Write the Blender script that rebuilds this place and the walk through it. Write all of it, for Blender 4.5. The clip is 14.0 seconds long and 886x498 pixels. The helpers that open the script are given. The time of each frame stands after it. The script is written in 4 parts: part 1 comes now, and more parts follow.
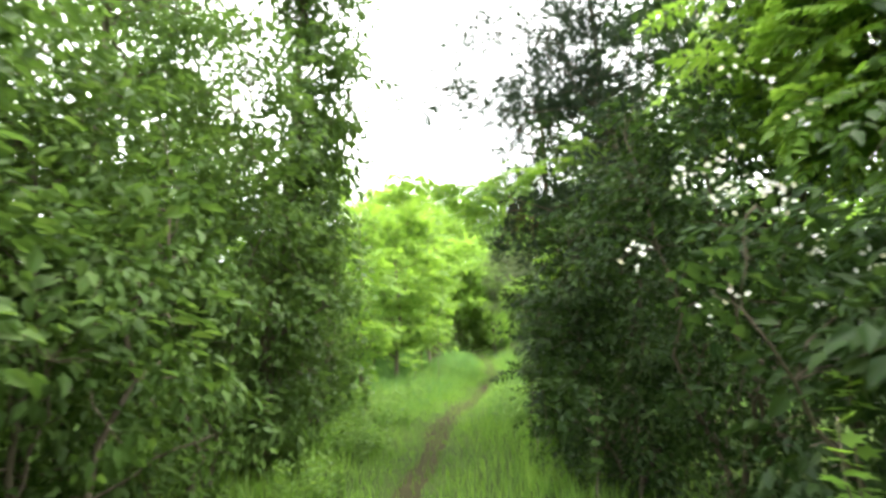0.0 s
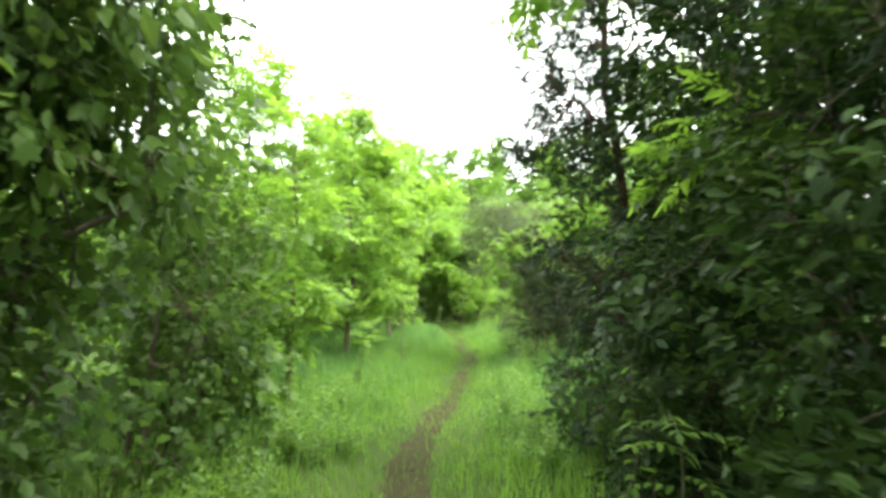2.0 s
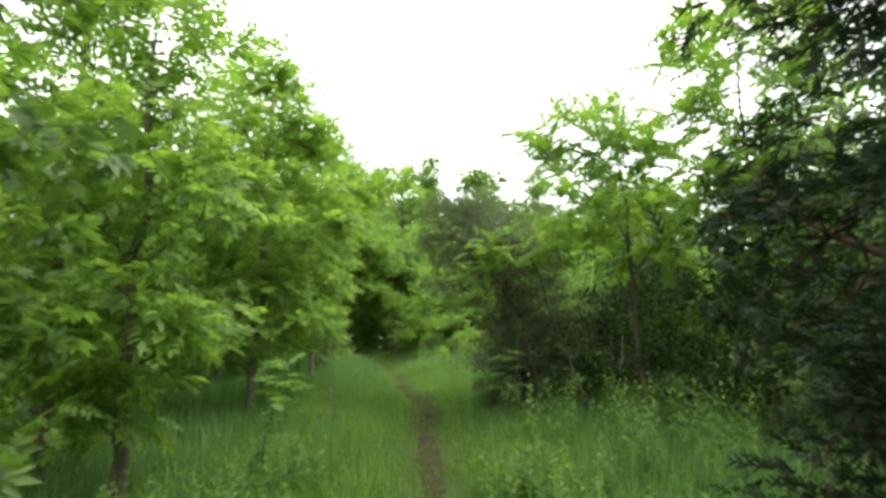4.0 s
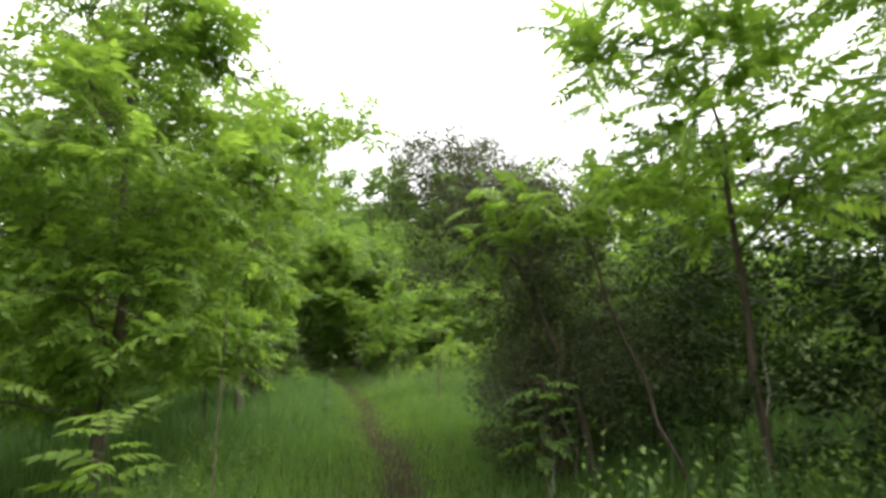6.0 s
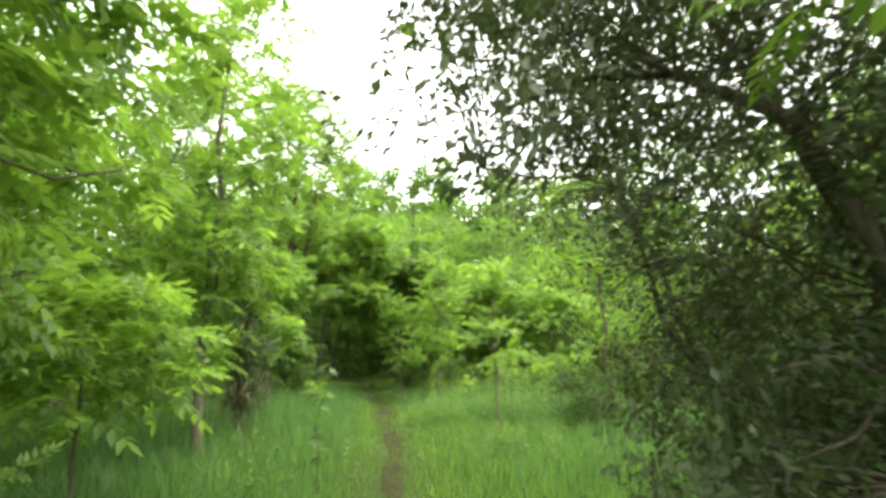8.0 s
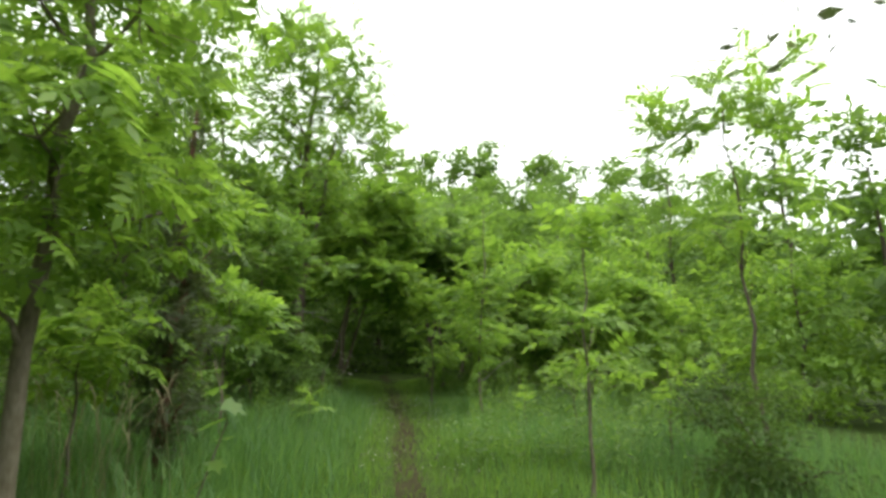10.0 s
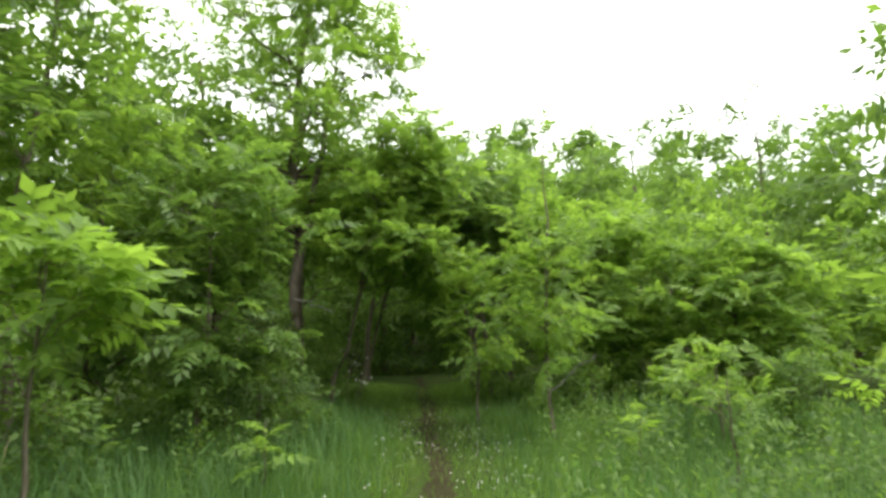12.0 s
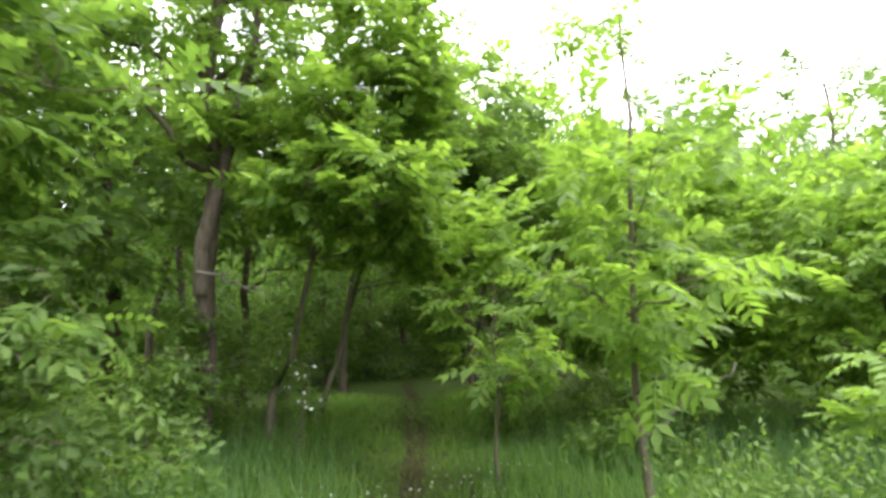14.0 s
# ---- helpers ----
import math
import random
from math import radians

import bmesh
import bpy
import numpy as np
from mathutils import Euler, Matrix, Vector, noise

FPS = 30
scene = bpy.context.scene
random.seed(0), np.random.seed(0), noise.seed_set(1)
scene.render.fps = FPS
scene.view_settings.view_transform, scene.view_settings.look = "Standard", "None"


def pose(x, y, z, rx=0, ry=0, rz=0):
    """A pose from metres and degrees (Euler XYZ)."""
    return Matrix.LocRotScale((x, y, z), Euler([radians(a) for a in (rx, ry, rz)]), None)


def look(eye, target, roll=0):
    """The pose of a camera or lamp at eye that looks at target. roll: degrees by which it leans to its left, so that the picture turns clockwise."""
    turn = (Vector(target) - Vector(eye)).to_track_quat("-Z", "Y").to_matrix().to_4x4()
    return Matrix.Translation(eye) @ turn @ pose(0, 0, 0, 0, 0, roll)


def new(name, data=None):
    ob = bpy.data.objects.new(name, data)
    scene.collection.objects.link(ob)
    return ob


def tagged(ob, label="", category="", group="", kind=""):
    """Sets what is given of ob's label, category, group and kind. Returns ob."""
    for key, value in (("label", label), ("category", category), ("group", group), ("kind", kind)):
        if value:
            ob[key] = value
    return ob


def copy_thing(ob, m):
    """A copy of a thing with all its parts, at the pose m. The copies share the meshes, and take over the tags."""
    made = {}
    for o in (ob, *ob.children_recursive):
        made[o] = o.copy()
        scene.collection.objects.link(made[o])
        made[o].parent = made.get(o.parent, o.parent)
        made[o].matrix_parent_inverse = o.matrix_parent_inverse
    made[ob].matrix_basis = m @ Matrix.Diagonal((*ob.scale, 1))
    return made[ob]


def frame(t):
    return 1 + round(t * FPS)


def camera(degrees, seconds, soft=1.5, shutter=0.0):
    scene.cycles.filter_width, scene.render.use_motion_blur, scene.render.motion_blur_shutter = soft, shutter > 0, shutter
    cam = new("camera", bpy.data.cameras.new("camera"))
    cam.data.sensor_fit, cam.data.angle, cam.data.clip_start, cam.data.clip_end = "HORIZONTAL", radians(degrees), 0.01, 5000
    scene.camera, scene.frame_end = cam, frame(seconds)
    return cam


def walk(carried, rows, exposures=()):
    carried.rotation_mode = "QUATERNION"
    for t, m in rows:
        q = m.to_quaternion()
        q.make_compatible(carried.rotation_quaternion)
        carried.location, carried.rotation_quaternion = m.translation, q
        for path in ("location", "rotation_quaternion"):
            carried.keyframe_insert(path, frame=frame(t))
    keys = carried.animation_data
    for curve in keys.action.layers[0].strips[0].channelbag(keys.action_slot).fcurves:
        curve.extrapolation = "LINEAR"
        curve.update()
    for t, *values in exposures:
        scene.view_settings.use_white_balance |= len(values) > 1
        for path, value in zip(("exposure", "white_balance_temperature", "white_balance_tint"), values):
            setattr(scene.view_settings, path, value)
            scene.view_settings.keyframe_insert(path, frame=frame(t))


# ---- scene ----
cam = camera(80.1, 14.0, soft=3.2, shutter=0.3)
# seconds, eye x, y, z, tilt up, lean, heading
PATH = [
    (0.0, 0.000, 0.000, 1.500, 9.20, 2.20, 0.00),
    (0.5, 0.015, 0.995, 1.501, 9.04, 2.46, -1.15),
    (1.0, 0.024, 1.994, 1.486, 9.05, 2.01, -2.30),
    (1.5, -0.050, 2.954, 1.452, 6.16, 0.02, -3.49),
    (2.0, -0.187, 3.984, 1.497, 5.79, 0.39, -4.54),
    (2.5, -0.330, 4.938, 1.497, 7.42, -0.63, -6.59),
    (3.0, -0.415, 5.920, 1.502, 7.70, -0.40, -8.32),
    (5.5, 0.067, 10.520, 1.511, 10.27, 0.61, -17.54),
    (6.0, 0.341, 11.502, 1.543, 9.79, 1.35, -15.93),
    (6.5, 0.575, 12.490, 1.540, 9.94, 0.20, -13.73),
    (7.0, 0.828, 13.444, 1.538, 10.20, 0.90, -12.99),
    (7.5, 0.985, 14.428, 1.532, 10.68, 0.93, -11.84),
    (8.0, 1.209, 15.346, 1.511, 10.75, 1.03, -10.84),
    (10.5, 1.865, 20.079, 1.576, 9.91, -0.23, -5.68),
    (11.0, 2.006, 21.065, 1.564, 9.69, 1.44, -4.19),
    (11.5, 2.039, 22.056, 1.580, 9.58, 1.57, -2.74),
    (12.0, 2.084, 22.970, 1.562, 9.58, 0.97, -2.69),
    (12.5, 2.059, 23.950, 1.533, 9.81, -0.66, -2.68),
    (13.0, 2.125, 24.898, 1.533, 9.63, -0.14, -3.20),
    (13.5, 2.172, 25.896, 1.525, 9.57, -0.11, -3.31),
    (14.0, 2.266, 26.884, 1.536, 9.43, 0.97, -3.25),
]
walk(cam, [(t, pose(x, y, z, 90 + tilt, lean, head)) for t, x, y, z, tilt, lean, head in PATH],
     exposures=[(0.0, 1.45, 6500, 8), (0.5, 1.3, 6500, 8), (1.0, 1.2, 6500, 5), (2.0, 1.4, 6500, 2), (3.0, 0.9, 6500, 2), (5.3, -0.3, 6500, 15),
                (6.3, 0.25, 6500, 18), (7.5, 0.75, 6500, 14), (8.2, 0.7, 6700, 6), (10.3, -0.05, 6500, 10), (12.0, 0.2, 6500, 13), (14.0, 0.95, 6300, 18)])

# ---------------------------------------------------------------- light: bright overcast
world = bpy.data.worlds.new("overcast_sky")
scene.world = world
world.use_nodes = True
wn, wl = world.node_tree.nodes, world.node_tree.links
wn.clear()
sky = wn.new("ShaderNodeTexSky")
sky.sky_type, sky.sun_disc = "NISHITA", False
sky.sun_elevation, sky.sun_rotation = radians(65.6), radians(107)
scale = wn.new("ShaderNodeMix")
scale.data_type, scale.blend_type = "RGBA", "MIX"
scale.inputs["Factor"].default_value = 0.85
# an overcast sky is about three times as bright overhead as at the horizon
coord = wn.new("ShaderNodeTexCoord")
split = wn.new("ShaderNodeSeparateXYZ")
rise = wn.new("ShaderNodeMapRange")
rise.inputs["From Min"].default_value, rise.inputs["From Max"].default_value = 0.0, 1.0
rise.inputs["To Min"].default_value, rise.inputs["To Max"].default_value = 0.33, 1.0
cloud = wn.new("ShaderNodeMix")
cloud.data_type, cloud.blend_type = "RGBA", "MULTIPLY"
cloud.inputs["Factor"].default_value = 1.0
cloud.inputs["A"].default_value = (26.0, 26.0, 25.6, 1)
wl.new(coord.outputs["Generated"], split.inputs["Vector"])
wl.new(split.outputs["Z"], rise.inputs["Value"])
wl.new(rise.outputs["Result"], cloud.inputs["B"])
wl.new(cloud.outputs["Result"], scale.inputs["B"])
back = wn.new("ShaderNodeBackground")
back.inputs["Strength"].default_value = 0.2
wout = wn.new("ShaderNodeOutputWorld")
wl.new(sky.outputs["Color"], scale.inputs["A"])
wl.new(scale.outputs["Result"], back.inputs["Color"])
wl.new(back.outputs["Background"], wout.inputs["Surface"])

sun = new("sun", bpy.data.lights.new("sun", "SUN"))
sun.data.energy, sun.data.angle, sun.data.color = 2.6, radians(20), (1.0, 0.95, 0.84)
sun.matrix_world = look((16, -5, 37), (0, 0, 0))


# ---------------------------------------------------------------- materials
def nodes_of(name):
    m = bpy.data.materials.new(name)
    m.use_nodes = True
    n, l = m.node_tree.nodes, m.node_tree.links
    n.clear()
    return m, n, l, n.new("ShaderNodeOutputMaterial")


def noise_of(n, l, scale, detail=4, vec=None):
    t = n.new("ShaderNodeTexNoise")
    t.inputs["Scale"].default_value, t.inputs["Detail"].default_value = scale, detail
    if vec is not None:
        l.new(vec, t.inputs["Vector"])
    return t


def ramp_of(n, l, fac, *stops):
    r = n.new("ShaderNodeValToRGB")
    while len(r.color_ramp.elements) < len(stops):
        r.color_ramp.elements.new(0.5)
    for e, (p, c) in zip(r.color_ramp.elements, stops):
        e.position, e.color = p, (*c, 1)
    l.new(fac, r.inputs["Fac"])
    return r


def leaf_material(name, dark, mid, light, through_gain=1.6, gloss=0.45, share=0.42, sheen=0.26):
    """A leaf: matt and waxy above, lets light through; each leaf has its own tint, and patches of the crown differ."""
    m, n, l, out = nodes_of(name)
    geo = n.new("ShaderNodeNewGeometry")
    patch = noise_of(n, l, 1.3, 2, geo.outputs["Position"])
    vein = noise_of(n, l, 45, 3, geo.outputs["Position"])
    add = n.new("ShaderNodeMath")
    add.operation = "MULTIPLY_ADD"
    l.new(geo.outputs["Random Per Island"], add.inputs[0])
    add.inputs[1].default_value = 0.55
    half = n.new("ShaderNodeMath")
    half.operation = "MULTIPLY_ADD"
    l.new(patch.outputs["Fac"], half.inputs[0])
    half.inputs[1].default_value, half.inputs[2].default_value = 0.75, -0.16
    l.new(half.outputs[0], add.inputs[2])
    col = ramp_of(n, l, add.outputs[0], (0.08, dark), (0.5, mid), (0.95, light))
    mot = n.new("ShaderNodeMix")
    mot.data_type, mot.blend_type = "RGBA", "MULTIPLY"
    mot.inputs["Factor"].default_value = 0.35
    l.new(col.outputs["Color"], mot.inputs["A"])
    l.new(vein.outputs["Color"], mot.inputs["B"])
    bsdf = n.new("ShaderNodeBsdfPrincipled")
    bsdf.inputs["Roughness"].default_value = gloss
    bsdf.inputs["Specular IOR Level"].default_value = sheen
    l.new(mot.outputs["Result"], bsdf.inputs["Base Color"])
    gain = n.new("ShaderNodeMix")
    gain.data_type, gain.blend_type = "RGBA", "MULTIPLY"
    gain.inputs["Factor"].default_value = 1
    gain.inputs["B"].default_value = (through_gain * 1.08, through_gain * 1.04, through_gain * 0.72, 1)
    l.new(col.outputs["Color"], gain.inputs["A"])
    trans = n.new("ShaderNodeBsdfTranslucent")
    l.new(gain.outputs["Result"], trans.inputs["Color"])
    mix = n.new("ShaderNodeMixShader")
    mix.inputs["Fac"].default_value = share
    l.new(bsdf.outputs[0], mix.inputs[1])
    l.new(trans.outputs[0], mix.inputs[2])
    l.new(mix.outputs[0], out.inputs["Surface"])
    return m


def rough_material(name, stops, scale_big, scale_small, rough=0.9, bump=0.4, stretch=(1, 1, 1)):
    """A matt natural surface with variation at two sizes and relief."""
    m, n, l, out = nodes_of(name)
    geo = n.new("ShaderNodeNewGeometry")
    mp = n.new("ShaderNodeMapping")
    mp.inputs["Scale"].default_value = stretch
    l.new(geo.outputs["Position"], mp.inputs["Vector"])
    big = noise_of(n, l, scale_big, 3, mp.outputs["Vector"])
    small = noise_of(n, l, scale_small, 6, mp.outputs["Vector"])
    mixv = n.new("ShaderNodeMath")
    mixv.operation = "MULTIPLY_ADD"
    l.new(small.outputs["Fac"], mixv.inputs[0])
    mixv.inputs[1].default_value = 0.5
    half = n.new("ShaderNodeMath")
    half.operation = "MULTIPLY"
    half.inputs[1].default_value = 0.5
    l.new(big.outputs["Fac"], half.inputs[0])
    l.new(half.outputs[0], mixv.inputs[2])
    col = ramp_of(n, l, mixv.outputs[0], *stops)
    b = n.new("ShaderNodeBump")
    b.inputs["Strength"].default_value, b.inputs["Distance"].default_value = bump, 0.02
    l.new(small.outputs["Fac"], b.inputs["Height"])
    bsdf = n.new("ShaderNodeBsdfPrincipled")
    bsdf.inputs["Roughness"].default_value = rough
    bsdf.inputs["Specular IOR Level"].default_value = 0.04
    l.new(col.outputs["Color"], bsdf.inputs["Base Color"])
    l.new(b.outputs["Normal"], bsdf.inputs["Normal"])
    l.new(bsdf.outputs[0], out.inputs["Surface"])
    return m


LEAF_BRIGHT = leaf_material("leaf_fresh_green", (0.079, 0.150, 0.023), (0.131, 0.235, 0.034), (0.210, 0.330, 0.058), 1.7, 0.5, 0.48)
LEAF_MID = leaf_material("leaf_mid_green", (0.058, 0.115, 0.021), (0.095, 0.178, 0.031), (0.158, 0.255, 0.052), 1.6, 0.5, 0.48)
# hedge green, with some shade from the trees around darkened into it
LEAF_HALF_SHADE = leaf_material("leaf_half_shade_green", (0.037, 0.072, 0.017), (0.058, 0.108, 0.024), (0.104, 0.17, 0.04), 1.4, 0.5, 0.42, 0.14)
# shade under the overhanging canopy is put into this leaf colour
LEAF_SHADED = leaf_material("leaf_shaded_green", (0.016, 0.034, 0.011), (0.028, 0.057, 0.015), (0.058, 0.1, 0.026), 1.2, 0.45, 0.36, 0.1)
LEAF_OLIVE = leaf_material("leaf_grey_green", (0.042, 0.066, 0.026), (0.07, 0.1, 0.038), (0.135, 0.165, 0.085), 1.3, 0.5, 0.36)
LEAF_NEEDLE = leaf_material("juniper_needle", (0.015, 0.030, 0.016), (0.027, 0.048, 0.023), (0.053, 0.075, 0.036), 0.8, 0.6, 0.2, 0.1)
LEAF_VINE = leaf_material("vine_leaf", (0.053, 0.110, 0.021), (0.089, 0.170, 0.029), (0.158, 0.250, 0.047), 1.6, 0.45)
GRASS = leaf_material("grass_blade", (0.068, 0.140, 0.023), (0.110, 0.205, 0.034), (0.168, 0.275, 0.055), 1.7, 0.6, 0.48)
GRASS_BLUE = leaf_material("tall_grass_blade", (0.058, 0.130, 0.039), (0.089, 0.185, 0.052), (0.142, 0.245, 0.075), 1.6, 0.6, 0.48)
STRAW = leaf_material("dry_grass", (0.2, 0.17, 0.09), (0.3, 0.26, 0.15), (0.42, 0.38, 0.24), 1.0, 0.6, 0.25)
LITTER = leaf_material("brown_fallen_leaf", (0.04, 0.03, 0.016), (0.075, 0.055, 0.03), (0.13, 0.1, 0.055), 0.8, 0.7, 0.15)
PETAL = leaf_material("white_petal", (0.62, 0.62, 0.58), (0.74, 0.73, 0.7), (0.82, 0.82, 0.8), 0.9, 0.6, 0.35)
BARK = rough_material("grey_brown_bark", ((0.25, (0.035, 0.028, 0.02)), (0.5, (0.085, 0.07, 0.052)), (0.75, (0.16, 0.14, 0.11))), 3, 28, 0.95, 0.8, (1, 1, 0.25))
BARK_PALE = rough_material("pale_sapling_bark", ((0.25, (0.06, 0.055, 0.035)), (0.5, (0.13, 0.115, 0.08)), (0.8, (0.23, 0.21, 0.16))), 4, 40, 0.85, 0.4, (1, 1, 0.3))
BARK_RED = rough_material("shredding_juniper_bark", ((0.25, (0.04, 0.022, 0.014)), (0.5, (0.1, 0.058, 0.038)), (0.8, (0.2, 0.14, 0.1))), 4, 40, 0.95, 0.8, (1, 1, 0.12))
DEADWOOD = rough_material("bleached_dead_twig", ((0.25, (0.12, 0.11, 0.095)), (0.6, (0.22, 0.205, 0.18)), (0.85, (0.34, 0.32, 0.29))), 6, 50, 0.9, 0.4)
EARTH = rough_material("bare_trail_earth", ((0.25, (0.018, 0.018, 0.008)), (0.5, (0.03, 0.029, 0.013)), (0.8, (0.05, 0.046, 0.022))), 1.6, 24, 0.95, 0.8)
SOIL = rough_material("mossy_leaf_litter_ground", ((0.25, (0.018, 0.032, 0.008)), (0.5, (0.032, 0.052, 0.012)), (0.8, (0.055, 0.072, 0.02))), 0.8, 18, 0.95, 0.7)


# ---------------------------------------------------------------- mesh helpers
def raw_mesh(name, verts, tris, material, smooth=False):
    verts, tris = np.asarray(verts, np.float32), np.asarray(tris, np.int32)
    me = bpy.data.meshes.new(name)
    me.vertices.add(len(verts))
    me.vertices.foreach_set("co", verts.ravel())
    me.loops.add(tris.size)
    me.loops.foreach_set("vertex_index", tris.ravel())
    me.polygons.add(len(tris))
    me.polygons.foreach_set("loop_start", np.arange(0, tris.size, 3, dtype=np.int32))
    if smooth:
        me.polygons.foreach_set("use_smooth", np.ones(len(tris), bool))
    me.update(calc_edges=True)
    me.materials.append(material)
    return me


def piece(name, verts, tris, material, parent=None, label="", kind="", smooth=False):
    ob = new(name, raw_mesh(name, verts, tris, material, smooth))
    if parent is not None:
        ob.parent = parent
    return tagged(ob, label=label, kind=kind)


class Soup:
    """Collects vertices and triangles for one mesh."""

    def __init__(self):
        self.v, self.f, self.n = [], [], 0

    def add(self, v, f):
        self.v.append(np.asarray(v, float))
        self.f.append(np.asarray(f, int) + self.n)
        self.n += len(v)

    def get(self):
        return np.concatenate(self.v), np.concatenate(self.f)


def tube(soup, pts, radii, sides=6, knots=0.0, rng=None):
    """A tapered, slightly knotty round stem along points."""
    pts, m = np.asarray(pts, float), len(pts)
    d = np.gradient(pts, axis=0)
    d /= np.linalg.norm(d, axis=1)[:, None] + 1e-9
    ref = np.where(np.abs(d[:, 2:3]) > 0.9, [[1.0, 0, 0]], [[0, 0, 1.0]])
    a = np.cross(d, ref)
    a /= np.linalg.norm(a, axis=1)[:, None] + 1e-9
    b = np.cross(d, a)
    ang = np.arange(sides) * 2 * np.pi / sides
    r = np.asarray(radii, float)[:, None]
    if knots and rng is not None:
        r = r * (1 + knots * rng.normal(size=(m, sides)))
    ring = pts[:, None] + (a[:, None] * np.cos(ang)[None, :, None] + b[:, None] * np.sin(ang)[None, :, None]) * (r[..., None] if r.ndim == 2 else r)
    v = np.concatenate([ring.reshape(-1, 3), pts[-1:] + d[-1:] * radii[-1]])
    f = []
    for i in range(m - 1):
        for j in range(sides):
            k = (j + 1) % sides
            p, q, s, t = i * sides + j, i * sides + k, (i + 1) * sides + j, (i + 1) * sides + k
            f += [(p, q, t), (p, t, s)]
    for j in range(sides):
        f.append(((m - 1) * sides + j, (m - 1) * sides + (j + 1) % sides, m * sides))
    soup.add(v, f)


def bend(a, b, rng, wobble=0.08, n=6, sag=0.0):
    """A natural, slightly crooked line from a to b; sag > 0 arches it upward in the middle."""
    a, b = np.asarray(a, float), np.asarray(b, float)
    s = np.linspace(0, 1, n)[:, None]
    p = a + (b - a) * s
    L = np.linalg.norm(b - a)
    p[1:-1] += rng.normal(size=(n - 2, 3)) * wobble * L / n * 1.5
    p[:, 2] += (sag * L * 4 * s * (1 - s))[:, 0]
    return p


# ---------------------------------------------------------------- leaf shapes, unit length along +Y, face to +Z
def leaf_ovate():
    v = [(0, 0, 0), (-0.27, 0.36, 0.06), (-0.16, 0.74, 0.03), (0, 1, -0.13), (0.16, 0.74, 0.03), (0.27, 0.36, 0.06)]
    return np.array(v), np.array([(0, 3, 2), (0, 2, 1), (0, 5, 4), (0, 4, 3)])


def leaf_small():
    v = [(0, 0, 0), (-0.22, 0.5, 0.05), (0, 1, -0.08), (0.22, 0.5, 0.05)]
    return np.array(v), np.array([(0, 2, 1), (0, 3, 2)])


def leaf_lobed():
    """A leaf with three to five pointed lobes, as of maple or wild grape."""
    rim = [(0, 0), (-0.46, 0.1), (-0.28, 0.36), (-0.42, 0.66), (-0.14, 0.62), (0, 1.0), (0.14, 0.62), (0.42, 0.66), (0.28, 0.36), (0.46, 0.1)]
    v = [(0, 0.35, -0.05)] + [(x, y, -0.1 * (x * x + (y - 0.35) ** 2) + 0.05 * abs(x)) for x, y in rim]
    n = len(rim)
    return np.array(v), np.array([(0, 1 + (i + 1) % n, 1 + i) for i in range(n)])


def leaf_pinnate(pairs=6, length=0.34, wide=0.12, seed=0):
    """A feather leaf: an arching stalk with paired, hanging leaflets and one at the tip."""
    rng = np.random.default_rng(seed)
    s = Soup()

    def stalk(y):
        return np.array([0, y, 0.12 * y - 0.34 * y * y])

    ys = np.linspace(0, 1, 3)
    mid = np.array([stalk(y) for y in ys])
    v = np.concatenate([mid + (-0.008, 0, 0), mid + (0.008, 0, 0)])
    f = [t for i in range(2) for t in ((i, i + 3, i + 4), (i, i + 4, i + 1))]
    s.add(v, f)
    for k in range(pairs):
        y = 0.22 + 0.74 * k / max(1, pairs - 1)
        big = length * (1 - 0.45 * abs(k / max(1, pairs - 1) - 0.4))
        for side in (-1, 1):
            o = stalk(y)
            d = np.array([side * 0.86, 0.42 + 0.1 * rng.normal(), -0.3 + 0.1 * rng.normal()])
            d /= np.linalg.norm(d)
            w = np.cross(d, (0, 0, 1.0))
            w /= np.linalg.norm(w)
            L = big * rng.uniform(0.85, 1.12)
            s.add([o, o + d * L * 0.42 + w * wide * 0.5 + (0, 0, 0.012), o + d * L + (0, 0, -0.05), o + d * L * 0.42 - w * wide * 0.5 + (0, 0, 0.012)],
                  [(0, 2, 1), (0, 3, 2)])
    o = stalk(1.0)
    d = np.array([0, 0.85, -0.5])
    s.add([o, o + d * length * 0.45 + (wide * 0.5, 0, 0), o + d * length, o + d * length * 0.45 - (wide * 0.5, 0, 0)], [(0, 1, 2), (0, 2, 3)])
    return s.get()


def leaf_spray(seed=3):
    """A little juniper spray: a thin axis with stubby scale-clad twigs."""
    rng = np.random.default_rng(seed)
    s = Soup()
    for k in range(7):
        y = k / 7
        side = -1 if k % 2 else 1
        o = np.array([0, y * 0.8, 0])
        d = np.array([side * 0.55, 0.7, rng.normal() * 0.35])
        d /= np.linalg.norm(d)
        L = 0.42 * (1 - 0.4 * y)
        w = np.array([d[1], -d[0], 0]) * 0.05
        s.add([o - w, o + w, o + d * L], [(0, 1, 2)])
    s.add([(-0.03, 0, 0), (0.03, 0, 0), (0, 1, 0)], [(0, 1, 2)])
    return s.get()


def leaf_creeper():
    """Five leaflets spread like a hand, as of a woodland creeper."""
    s = Soup()
    for a, L in ((-70, 0.6), (-35, 0.85), (0, 1.0), (35, 0.85), (70, 0.6)):
        c, t = math.cos(radians(a)), math.sin(radians(a))
        w = 0.2 * L
        pts = [(0, 0, 0), (-w, 0.5 * L, 0.02), (0, L, -0.16 * L), (w, 0.5 * L, 0.02)]
        s.add([(x * c + y * t, y * c - x * t, z) for x, y, z in pts], [(0, 2, 1), (0, 3, 2)])
    return s.get()


